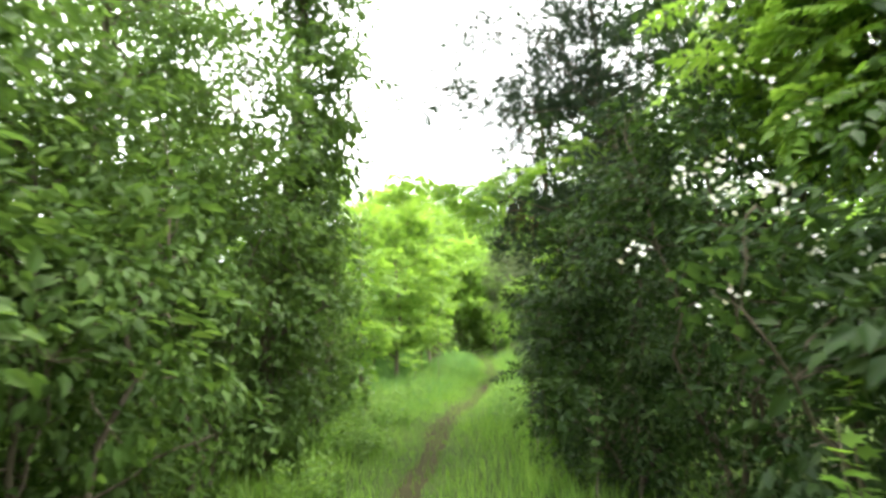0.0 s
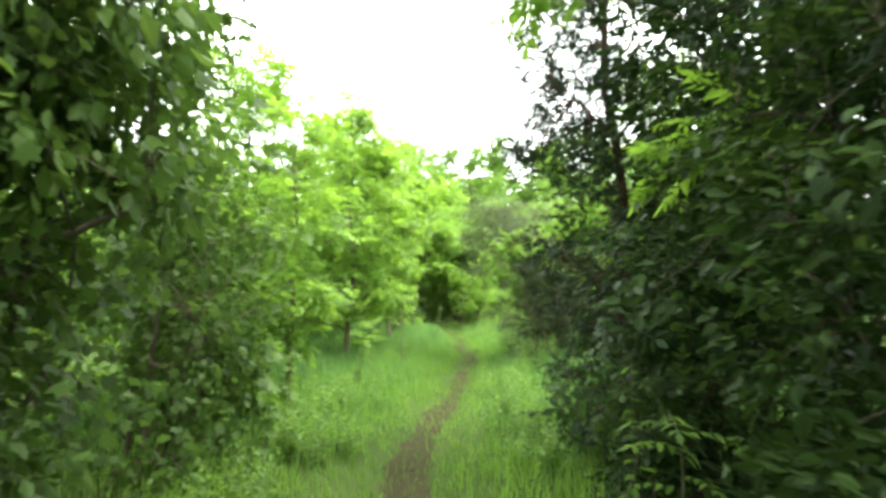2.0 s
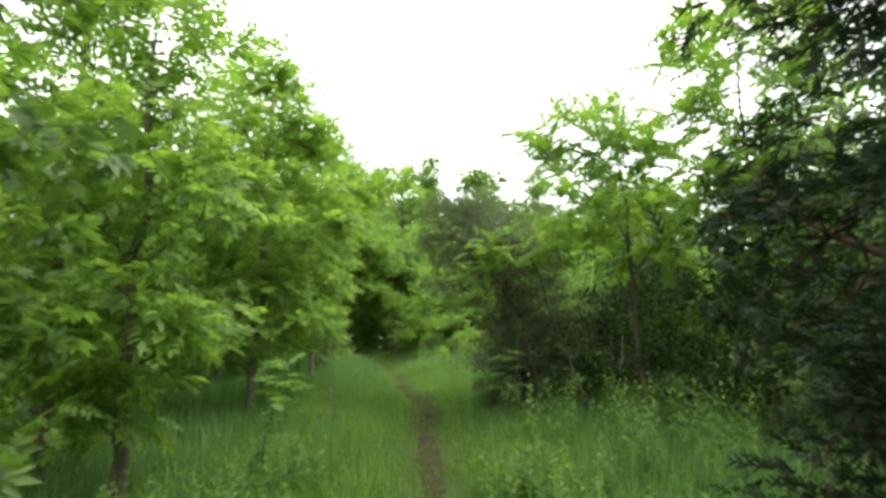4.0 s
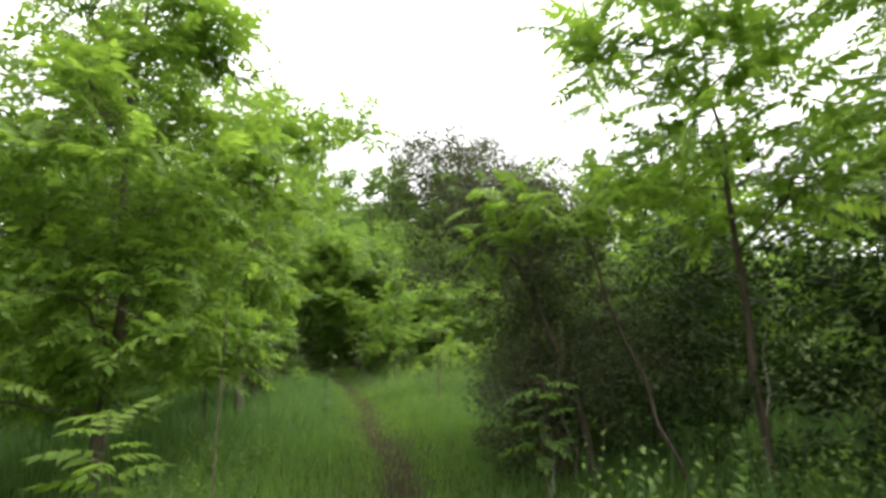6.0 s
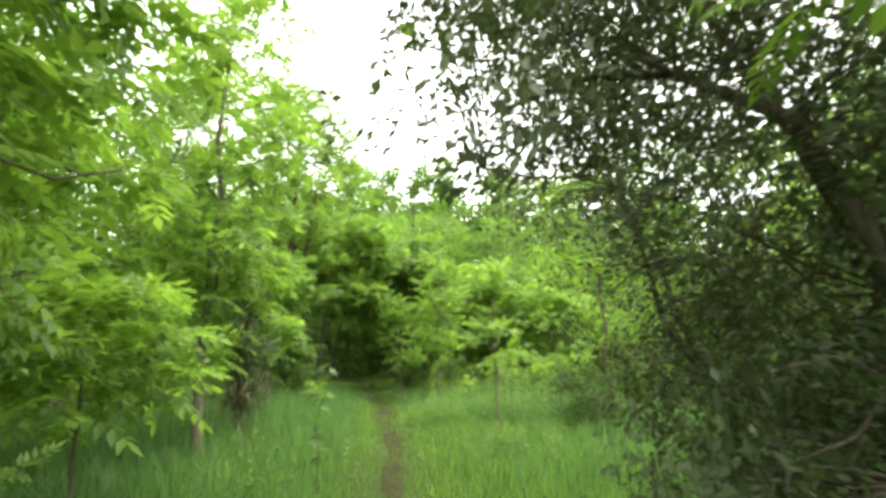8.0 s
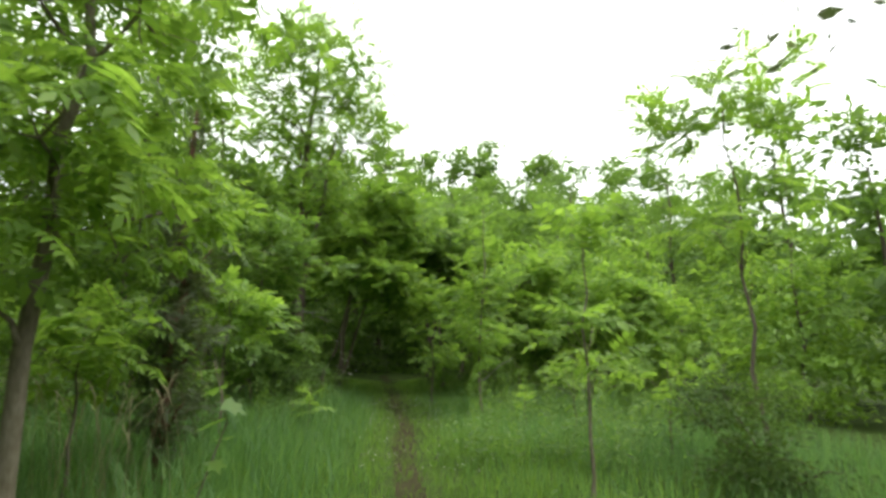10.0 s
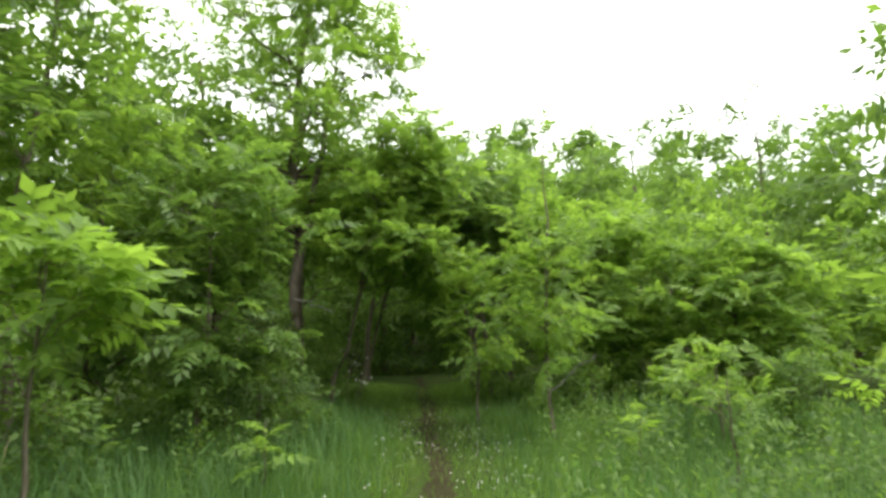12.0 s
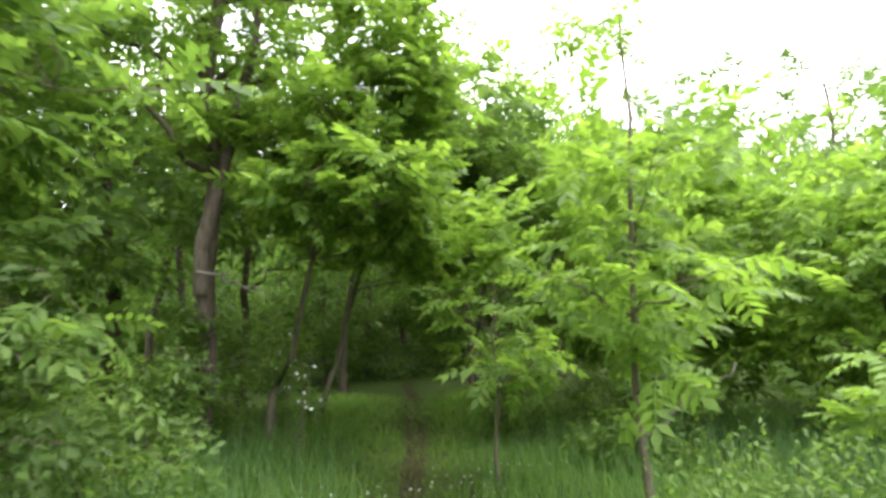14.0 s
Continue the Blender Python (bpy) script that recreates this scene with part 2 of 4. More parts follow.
SHAPES = {"ovate": leaf_ovate(), "small": leaf_small(), "lobed": leaf_lobed(), "spray": leaf_spray(), "creeper": leaf_creeper(),
          "pinnate": leaf_pinnate(5, 0.4, 0.165), "pinnate_long": leaf_pinnate(8, 0.3, 0.115, 2), "pinnate_few": leaf_pinnate(4, 0.42, 0.16, 5)}


def strew(shape, pos, way, up, size):
    """Copies of a leaf shape at many places: way is where each one points, up is where its face looks."""
    v, f = SHAPES[shape]
    y = way / (np.linalg.norm(way, axis=1)[:, None] + 1e-9)
    z = up - (up * y).sum(1)[:, None] * y
    z /= np.linalg.norm(z, axis=1)[:, None] + 1e-9
    x = np.cross(y, z)
    out = pos[:, None] + size[:, None, None] * (v[None, :, 0:1] * x[:, None] + v[None, :, 1:2] * y[:, None] + v[None, :, 2:3] * z[:, None])
    tri = f[None] + (np.arange(len(pos)) * len(v))[:, None, None]
    return out.reshape(-1, 3), tri.reshape(-1, 3)


# ---------------------------------------------------------------- plants
def plant(name, label, category, at, lobes, shape, clumps, per_clump, size, spread, leaf, bark, stem=0.05, limbs=6, stems=1,
          lean=(0, 0), top=0.8, seed=1, droop=0.25, shell=0.5, group="", upright=0.9, bare=0.25, ragged=0.16):
    """A tree or shrub: stem or stems, main limbs, fine twigs and a crown of single leaves gathered in clumps.
    lobes: ellipsoids (x, y, z, rx, ry, rz) relative to the foot that the crown fills; top: how far up the crown the stem reaches."""
    rng = np.random.default_rng(seed)
    lobes = np.asarray(lobes, float)
    root = new(name)
    root.location = (at[0], at[1], ground_z(at[0], at[1]) - 0.03)
    tagged(root, label, category, group)
    vol = lobes[:, 3] * lobes[:, 4] * lobes[:, 5]
    pick = rng.choice(len(lobes), clumps, p=vol ** 0.8 / (vol ** 0.8).sum())
    d = rng.normal(size=(clumps, 3))
    d /= np.linalg.norm(d, axis=1)[:, None]
    rad = shell + (1 - shell) * rng.random(clumps) ** 0.6
    rad *= 1 + ragged * rng.normal(size=clumps)
    c = lobes[pick, :3] + d * lobes[pick, 3:] * rad[:, None]
    c[:, 2] = np.maximum(c[:, 2], 0.12)
    zt, zb = c[:, 2].max(), c[:, 2].min()
    mid = np.array([np.average(lobes[:, 0], weights=vol), np.average(lobes[:, 1], weights=vol), 0])
    axes = []
    for k in range(stems):
        a = rng.uniform(0, 2 * math.pi)
        foot = np.array([math.cos(a), math.sin(a), 0]) * (0.12 * (stems > 1) + 0.03 * stems * rng.random() * (stems > 1))
        tip = np.array([mid[0] + lean[0], mid[1] + lean[1], zb + (zt - zb) * top])
        if stems > 1:
            tip = c[rng.integers(clumps)] * (0.9, 0.9, 0.95)
        line = bend(foot, tip, rng, 0.055 if stems == 1 else 0.1, 9, 0.0 if stems == 1 else 0.08)
        r = stem * (1 if stems == 1 else rng.uniform(0.5, 1.0))
        radii = r * np.linspace(1, 0.28, 9)
        radii[0] *= 1.35
        axes.append((line, radii))
        s = Soup()
        tube(s, line, radii, 8 if stem > 0.06 else 6, 0.04, rng)
        piece("trunk" if stems == 1 else "stem", *s.get(), bark, root, smooth=True)
    line_all = np.concatenate([a[0] for a in axes])
    rad_all = np.concatenate([a[1] for a in axes])
    chosen = []
    far = np.full(clumps, 1e9)
    i = int(rng.integers(clumps))
    for k in range(min(limbs, clumps)):
        chosen.append(i)
        far = np.minimum(far, np.linalg.norm(c - c[i], axis=1))
        i = int(np.argmax(far * (0.6 + 0.4 * rng.random(clumps))))
    nodes, nrad = [line_all[2:]], [rad_all[2:]]
    for i in chosen:
        cost = np.linalg.norm(line_all - c[i], axis=1) + 2.0 * np.maximum(0, line_all[:, 2] - c[i][2] + 0.25) + 3 * (line_all[:, 2] < bare)
        j = int(np.argmin(cost))
        p = bend(line_all[j], c[i], rng, 0.16, 7, 0.06)
        r = np.linspace(rad_all[j] * 0.45, 0.004 + 0.05 * stem, 7)
        s = Soup()
        tube(s, p, r, 5, 0.05, rng)
        piece("limb", *s.get(), bark, root, smooth=True)
        nodes.append(p[2:])
        nrad.append(r[2:])
    nodes, nrad = np.concatenate(nodes), np.concatenate(nrad)
    tw = Soup()
    for i in range(clumps):
        dist = np.linalg.norm(nodes - c[i], axis=1)
        j = int(np.argmin(dist))
        if dist[j] > 0.06:
            p = bend(nodes[j], c[i], rng, 0.2, 4, 0.05)
            tube(tw, p, np.linspace(min(nrad[j], 0.012) * 0.8, 0.0025, 4), 3)
    if tw.n and not group.startswith("trees of"):
        piece("twig_work", *tw.get(), bark, root, kind="stuff")
    n = clumps * per_clump
    own = np.repeat(np.arange(clumps), per_clump)
    off = rng.normal(size=(n, 3))
    off /= np.linalg.norm(off, axis=1)[:, None]
    feather = shape.startswith("pinnate")
    reach = 0.15 + 0.6 * rng.random(n) if feather else 0.25 + 0.75 * rng.random(n) ** 0.7
    off *= (spread * reach * rng.uniform(0.7, 1.25, clumps)[own])[:, None]
    off[:, 2] *= 0.62
    pos = c[own] + off
    pos[:, 2] = np.maximum(pos[:, 2], 0.03)
    out = pos - mid - (0, 0, 0.4 * (zt + zb))
    out[:, 2] *= 0.35
    out /= np.linalg.norm(out, axis=1)[:, None] + 1e-9
    if feather:
        # feather leaves stand in a spiral round the tip of each shoot and arch over
        turn = np.tile(np.arange(per_clump) * 2.4, clumps) + rng.uniform(0, 6.28, clumps)[own] + rng.normal(size=n) * 0.3
        way = np.stack([np.cos(turn), np.sin(turn), rng.normal(size=n) * 0.55 + 0.4 - 0.5 * droop], -1) + 0.5 * out
        up = rng.normal(size=(n, 3)) * 0.42 + out * 0.4
        up[:, 2] += upright
    else:
        # each spray hangs its own way, and its leaves follow it loosely
        hang, face = rng.normal(size=(clumps, 3)) * 0.6, rng.normal(size=(clumps, 3)) * 0.5
        way = 0.45 * out + off / spread * 0.6 + rng.normal(size=(n, 3)) * 0.45 + hang[own]
        way[:, 2] = way[:, 2] * 0.7 - droop - 0.15
        up = rng.normal(size=(n, 3)) * 0.45 + out * 0.5 + face[own]
        up[:, 2] += 0.65 * upright
    sz = size * rng.uniform(0.6, 1.25, n) * rng.uniform(0.75, 1.2, clumps)[own]
    v, f = strew(shape, pos, way, up, sz)
    piece("crown", v, f, leaf, root, kind="stuff")
    return root


# ---------------------------------------------------------------- the lie of the land
TRAIL = [(-0.1, -30), (-0.1, -6), (-0.2, 0), (-0.4, 5.6), (-0.1, 9), (0.35, 11.5), (1.3, 16), (1.72, 19), (1.88, 22), (2.2, 26.3), (2.3, 30), (2.3, 34), (2.25, 40), (2.0, 50), (1.2, 62)]
TX, TY = np.array([p[0] for p in TRAIL]), np.array([p[1] for p in TRAIL])


def trail_x(y):
    return np.interp(y, TY, TX)


def hill(x, y):
    """Level ground that climbs to a wooded ridge ahead."""
    s = np.clip((y - 46) / 45, 0, 1)
    side = np.clip((np.abs(x) - 14) / 60, 0, 1)
    return 13.5 * s * s * (3 - 2 * s) + 2.0 * side * side * (3 - 2 * side) + 0.05 * np.sin(0.9 * x + 0.4 * y) * np.clip(np.abs(x - trail_x(y)) - 0.6, 0, 1)


def ground_z(x, y):
    return float(hill(np.float64(x), np.float64(y)))


def build_ground():
    u = np.linspace(-1, 1, 111)
    gx = 8 * u + 900 * np.sign(u) * np.abs(u) ** 5
    w = np.linspace(-1, 1, 121)
    gy = 16 + 38 * w + 900 * np.sign(w) * np.abs(w) ** 7
    X, Y = np.meshgrid(gx, gy)
    Z = hill(X, Y)
    off = np.abs(X - trail_x(Y))
    Z -= 0.03 * np.exp(-(off / 0.35) ** 2)
    v = np.stack([X, Y, Z], -1).reshape(-1, 3)
    n = len(gx)
    i = np.arange(len(gy) - 1)[:, None] * n + np.arange(n - 1)[None]
    i = i.ravel()
    f = np.concatenate([np.stack([i, i + 1, i + n + 1], 1), np.stack([i, i + n + 1, i + n], 1)])
    tagged(piece("ground", v, f, SOIL, smooth=True), "mossy soil ground under grass and shrubs", "ground", kind="structure")


def build_trail():
    rng = np.random.default_rng(5)
    ys = np.arange(-8, 50, 0.12)
    cx = trail_x(ys) + 0.05 * np.sin(ys * 1.1)
    cols = np.linspace(-1, 1, 9)
    half = 0.2 + 0.04 * np.sin(ys * 0.7 + 1) + 0.03 * np.sin(ys * 2.3) + 0.015 * rng.normal(size=len(ys))
    X = cx[:, None] + cols[None] * half[:, None]
    Y = np.repeat(ys[:, None], 9, 1) + 0.02 * rng.normal(size=X.shape)
    Z = hill(X, Y) - 0.03 * np.exp(-((X - trail_x(Y)) / 0.35) ** 2) + 0.014 - 0.03 * cols[None] ** 4 + 0.004 * rng.normal(size=X.shape)
    v = np.stack([X, Y, Z], -1).reshape(-1, 3)
    i = (np.arange(len(ys) - 1)[:, None] * 9 + np.arange(8)[None]).ravel()
    f = np.concatenate([np.stack([i, i + 1, i + 10], 1), np.stack([i, i + 10, i + 9], 1)])
    tagged(piece("trail", v, f, EARTH, smooth=True), "narrow trodden path of bare brown earth", "path", kind="structure")


build_ground()
build_trail()


# ---------------------------------------------------------------- grass
def grass(name, label, material, n, x0, x1, y0, y1, height, width, keep, seed):
    """Bent blades, rooted as densely as keep(x, y) says, in one object of stuff; height(x, y) in metres."""
    rng = np.random.default_rng(seed)
    x, y = rng.uniform(x0, x1, n), rng.uniform(y0, y1, n)
    k = rng.random(n) < keep(x, y)
    x, y = x[k], y[k]
    n = len(x)
    h = height(x, y) * rng.uniform(0.55, 1.2, n)
    a = rng.uniform(0, 2 * np.pi, n)
    lean = rng.uniform(0.1, 0.75, n) * h
    ux, uy = np.cos(a), np.sin(a)
    bx, by = -uy, ux
    z = hill(x, y) - 0.02
    w = width * rng.uniform(0.6, 1.3, n) * (0.6 + 0.4 * h / h.mean())
    P = lambda s, side, up: np.stack([x + ux * lean * s * s + bx * w * side, y + uy * lean * s * s + by * w * side, z + h * up], -1)
    v = np.stack([P(0, -0.5, 0), P(0, 0.5, 0), P(0.55, -0.42, 0.58), P(0.55, 0.42, 0.58), P(1.0, 0, 0.93)], 1).reshape(-1, 3)
    f = (np.array([(0, 1, 3), (0, 3, 2), (2, 3, 4)])[None] + (np.arange(n) * 5)[:, None, None]).reshape(-1, 3)
    tagged(piece(name, v, f, material), label, "grass", kind="stuff")


def lump(x, y, s):
    return 0.5 + 0.5 * np.sin(x * 1.7 * s + 1.3 * np.sin(y * 0.9 * s)) * np.sin(y * 1.3 * s + 1.1 * np.sin(x * 0.7 * s))


def verge(x, y):
    """How far from the trail's middle, in metres."""
    return np.abs(x - trail_x(y) - 0.05 * np.sin(y * 1.1))


def short_keep(x, y):
    d = verge(x, y)
    return np.clip((d - 0.02) / 0.3, 0.5, 1) * np.clip((3.4 - d) / 1.6, 0, 1) * (0.45 + 0.55 * lump(x, y, 1.2))


def short_height(x, y):
    return 0.08 + 0.14 * np.clip((verge(x, y) - 0.3) / 0.9, 0, 1) + 0.08 * lump(x, y, 0.8) * (verge(x, y) > 0.3)


def tall_keep(x, y):
    d = verge(x, y)
    far = np.clip((y - 8.5) / 2.5, 0, 1) * np.clip((37 - y) / 3, 0, 1)
    return far * np.clip((d - 0.42) / 0.5, 0, 1) * (0.5 + 0.5 * lump(x, y, 0.6))


def tall_height(x, y):
    d = verge(x, y)
    left = np.clip((y - 18) / 5, 0, 1) * (x < trail_x(y)) * np.clip((33 - y) / 3, 0, 1)
    return (0.26 + 0.2 * np.clip((d - 0.5) / 1.2, 0, 1)) * (1 + 0.5 * left) * (0.75 + 0.5 * lump(x, y, 0.5))


grass("trail_grass", "short fresh green grass beside the worn trail", GRASS, 215000, -4, 6, -1.5, 41, short_height, 0.011, short_keep, 11)
grass("meadow_grass", "tall soft blue-green meadow grass", GRASS_BLUE, 108000, -5, 9.5, 8, 38, tall_height, 0.011, tall_keep, 12)


grass("dry_grass_patch", "patch of flattened dry straw beside the trail", STRAW, 700, -1.35, -0.45, 11.0, 11.7, lambda x, y: 0.05 + 0.0 * x, 0.01, lambda x, y: np.exp(-((x + 0.9) / 0.3) ** 2 - ((y - 11.35) / 0.22) ** 2), 13)


# ---------------------------------------------------------------- hedge beside the trail's first stretch
def bush_lobes(rng, r, h, n=5, foot=0.22):
    out = []
    for k in range(n):
        a = rng.uniform(0, 2 * math.pi)
        z = h * (foot + (0.82 - foot) * k / max(1, n - 1))
        out.append((0.4 * r * math.cos(a), 0.4 * r * math.sin(a), z, r * rng.uniform(0.65, 0.9), r * rng.uniform(0.65, 0.9), 0.3 * h * rng.uniform(0.8, 1.1)))
    return out


def hedge_bush(x, y, r, h, shape, leaf, size, seed, label, clumps=150, per=38, spread=0.3, n=5, group="hedge beside the trail", name="bush", stem=0.028):
    rng = np.random.default_rng(seed)
    return plant(name, label, "bush", (x, y), bush_lobes(rng, r, h, n, 0.14 if n > 3 else 0.12), shape, clumps, per, size, spread, leaf, BARK, stem=stem, limbs=6, stems=5,
                 seed=seed, shell=0.4, droop=0.3, group=group, ragged=0.2)


LH = "tall broad-leaved bush, green darkened for shade, forming the trail hedge"
hedge_bush(-2.25, 1.2, 0.95, 4.3, "ovate", LEAF_HALF_SHADE, 0.088, 21, LH, 330, 34, n=6)
hedge_bush(-2.2, 2.9, 1.0, 3.9, "ovate", LEAF_HALF_SHADE, 0.095, 22, LH, 330, 34, n=6)
hedge_bush(-2.25, 4.6, 1.0, 4.3, "ovate", LEAF_HALF_SHADE, 0.085, 23, LH, 330, 38, n=6)
hedge_bush(-2.15, 6.6, 1.0, 3.5, "lobed", LEAF_HALF_SHADE, 0.085, 24, "maple-leaved bush with creeper over it", 230, 24)
hedge_bush(-2.4, 8.7, 1.0, 4.3, "lobed", LEAF_HALF_SHADE, 0.085, 25, "maple-leaved bush with creeper over it", 240, 24)
hedge_bush(-2.5, 10.6, 1.0, 3.0, "creeper", LEAF_VINE, 0.13, 26, "bush overgrown with five-leaved creeper", 150, 22)
TB = "tall bush behind the trail hedge"
hedge_bush(-4.0, 1.6, 1.3, 4.3, "small", LEAF_MID, 0.12, 27, TB, 190, 60, 0.42)
hedge_bush(-4.1, 4.6, 1.3, 4.4, "small", LEAF_MID, 0.12, 28, TB, 190, 60, 0.42)
hedge_bush(-4.4, 7.6, 1.4, 7.4, "small", LEAF_MID, 0.13, 29, TB, 280, 54, 0.45, 7)
hedge_bush(-4.2, 10.6, 1.3, 6.0, "small", LEAF_BRIGHT, 0.12, 30, TB, 180, 60, 0.42)
plant("vine_clad_tree", "tall dark tree trunk wrapped in hanging vine leaves", "tree", (-2.05, 6.1),
      [(0.1, -0.1, 0.8, 0.5, 0.5, 0.8), (0.4, 0, 2.5, 0.65, 0.65, 0.9), (0.65, 0, 3.9, 0.62, 0.65, 1.0), (0.65, 0, 5.2, 0.7, 0.7, 1.2), (0.5, 0, 6.8, 0.9, 0.9, 1.1)], "ovate", 560, 27, 0.1, 0.24, LEAF_HALF_SHADE, BARK,
      stem=0.1, limbs=8, seed=31, shell=0.12, droop=0.9, upright=0.35)

plant("hedge_maple", "broad-leaved tree arching above the trail hedge", "tree", (-3.1, 4.4),
      [(0.3, -0.6, 4.6, 1.3, 1.6, 0.9), (0.2, 1.2, 5.0, 1.2, 1.3, 1.0), (0, 0.2, 6.0, 1.5, 1.8, 0.9)], "small", 190, 42, 0.1, 0.36, LEAF_HALF_SHADE, BARK,
      stem=0.07, limbs=22, seed=32, shell=0.3)
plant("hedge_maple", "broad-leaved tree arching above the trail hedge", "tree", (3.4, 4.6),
      [(-0.2, 0.3, 3.8, 1.2, 1.6, 0.8), (0, 0.4, 4.9, 1.3, 1.8, 0.9)], "small", 200, 34, 0.14, 0.34, LEAF_SHADED, BARK,
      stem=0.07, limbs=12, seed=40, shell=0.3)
# right side of the trail: leaves coloured darker to stand for canopy shade
RH = "dense bush beside the trail, shade put into its leaf colour"
hedge_bush(2.1, 1.9, 0.85, 2.4, "ovate", LEAF_SHADED, 0.095, 41, RH, 115, 47)
rose = hedge_bush(2.1, 3.9, 0.9, 3.5, "ovate", LEAF_SHADED, 0.07, 42, "wild rose thicket with shade-darkened leaves and white blossom", 200, 40, name="rose_thicket")
hedge_bush(1.9, 5.7, 0.85, 3.4, "ovate", LEAF_SHADED, 0.085, 49, RH, 142, 47)
hedge_bush(1.8, 5.0, 0.6, 1.3, "ovate", LEAF_SHADED, 0.08, 58, RH, 80, 40, 0.26, 4)
hedge_bush(1.75, 7.4, 0.8, 2.3, "pinnate_few", LEAF_SHADED, 0.24, 44, "shade-darkened thicket with large feather leaves", 150, 9)
hedge_bush(3.7, 1.5, 1.2, 4.4, "small", LEAF_SHADED, 0.14, 45, RH, 115, 50, 0.38)
hedge_bush(3.7, 4.6, 1.2, 4.6, "small", LEAF_SHADED, 0.14, 46, RH, 115, 50, 0.38)
hedge_bush(3.6, 7.6, 1.2, 4.6, "small", LEAF_SHADED, 0.14, 47, RH, 115, 50, 0.38)
hedge_bush(3.9, 10.4, 1.15, 3.4, "small", LEAF_SHADED, 0.12, 48, RH, 102, 53, 0.36)
hedge_bush(5.6, 12.6, 1.3, 4.1, "small", LEAF_SHADED, 0.12, 50, RH, 102, 53, 0.38)
hedge_bush(6.3, 15.6, 1.4, 4.3, "small", LEAF_SHADED, 0.12, 33, RH, 102, 53, 0.4)
hedge_bush(7.2, 18.6, 1.4, 4.4, "small", LEAF_SHADED, 0.13, 39, RH, 102, 53, 0.4)
hedge_bush(5.7, 24.3, 0.7, 1.3, "small", LEAF_HALF_SHADE, 0.07, 43, "low dark green bush at the meadow's edge", 80, 50, 0.28, 4, "", "verge_shrub", 0.014)
hedge_bush(5.2, 17.8, 1.2, 2.6, "small", LEAF_SHADED, 0.11, 34, RH, 102, 53, 0.36)


def juniper(x, y, h, r, seed, label, clumps=220, low=0.3, per=27, leaf=LEAF_NEEDLE, lean_lobes=()):
    lobes = [(0, 0, low + (h - low) * (k + 0.5) / 5, r * w, r * w, (h - low) / 7) for k, w in enumerate((0.9, 1.0, 0.85, 0.6, 0.34))] + list(lean_lobes)
    return plant("juniper", label, "tree", (x, y), lobes, "spray", clumps, per, 0.15, 0.24, leaf, BARK_RED, stem=0.075, limbs=16, top=1.0,
                 seed=seed, shell=0.3, droop=-0.15, upright=0.5)


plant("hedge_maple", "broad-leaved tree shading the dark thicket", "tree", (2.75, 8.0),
      [(-0.2, 0, 3.2, 0.9, 1.0, 0.9), (-0.1, 0, 4.7, 1.0, 1.1, 0.8)], "small", 170, 38, 0.13, 0.3, LEAF_SHADED, BARK,
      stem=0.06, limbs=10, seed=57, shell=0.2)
juniper(2.08, 9.1, 6.2, 1.0, 51, "dark wild juniper tree with shredding red-brown bark", 580, 0.2, 22, lean_lobes=[(-0.8, -0.1, 4.2, 0.55, 0.5, 1.0), (-0.75, 0, 3.1, 0.5, 0.5, 0.4), (-0.6, 0, 5.6, 0.5, 0.5, 0.7)])
plant("pine_tree", "gaunt dark conifer with thin spreading branches", "tree", (2.45, 6.1),
      [(-0.3, 0, 3.2, 0.9, 0.9, 0.9), (-1.5, 0.0, 4.4, 1.4, 0.8, 0.35), (-1.2, 0.1, 5.2, 1.6, 0.9, 0.45), (-0.2, 0, 5.0, 1.4, 1.3, 0.9), (-0.2, 0, 6.4, 1.3, 1.2, 0.9)], "spray", 480, 20, 0.17, 0.26, LEAF_NEEDLE, BARK,
      stem=0.065, limbs=18, seed=52, shell=0.25, droop=-0.1)
juniper(-0.45, 25.2, 4.2, 0.34, 53, "slim olive-brown juniper standing in tall grass", 120, 0.5, 24, LEAF_OLIVE)


# ---------------------------------------------------------------- feather-leaved trees and saplings
def feather_tree(x, y, lobes, seed, label, clumps, per=10, size=0.42, spread=0.3, leaf=LEAF_BRIGHT, stem=0.07, shape="pinnate", name="walnut_tree", limbs=9, bark=BARK_PALE, shell=0.4, top=0.8, group=""):
    return plant(name, label, "tree", (x, y), lobes, shape, clumps, per, size, spread, leaf, bark, stem=stem, limbs=limbs, seed=seed,
                 shell=shell, droop=0.3, upright=1.1, top=top, group=group)


W = "young feather-leaved tree with fresh green foliage"
feather_tree(-1.6, 18.1, [(-0.1, 0, 2.0, 1.65, 1.5, 1.0), (0.2, 0, 3.7, 1.75, 1.7, 1.3), (0.0, 0.1, 5.6, 1.3, 1.2, 1.2), (0.1, 0.1, 6.7, 0.7, 0.7, 0.7),
                          (1.0, 0.2, 5.5, 0.7, 0.6, 0.7), (1.7, 0.4, 4.2, 0.9, 0.7, 0.45), (2.6, 0.7, 4.55, 0.45, 0.4, 0.3)], 61, W, 340, 8, 0.34, limbs=18)
feather_tree(-0.6, 23.0, [(0, 0, 2.9, 1.2, 1.2, 1.0), (0.2, 0, 4.6, 1.3, 1.2, 1.1), (0.2, 0.1, 6.2, 0.9, 0.9, 0.9)], 60, W, 120, 8, 0.34)
feather_tree(-3.1, 14.2, [(0, 0, 2.0, 1.1, 1.1, 1.4), (-0.1, 0, 3.8, 0.9, 0.9, 1.1), (0, 0, 5.5, 0.75, 0.75, 0.9), (0.1, 0, 6.5, 0.45, 0.45, 0.5)], 62, W, 170, 8, 0.34)
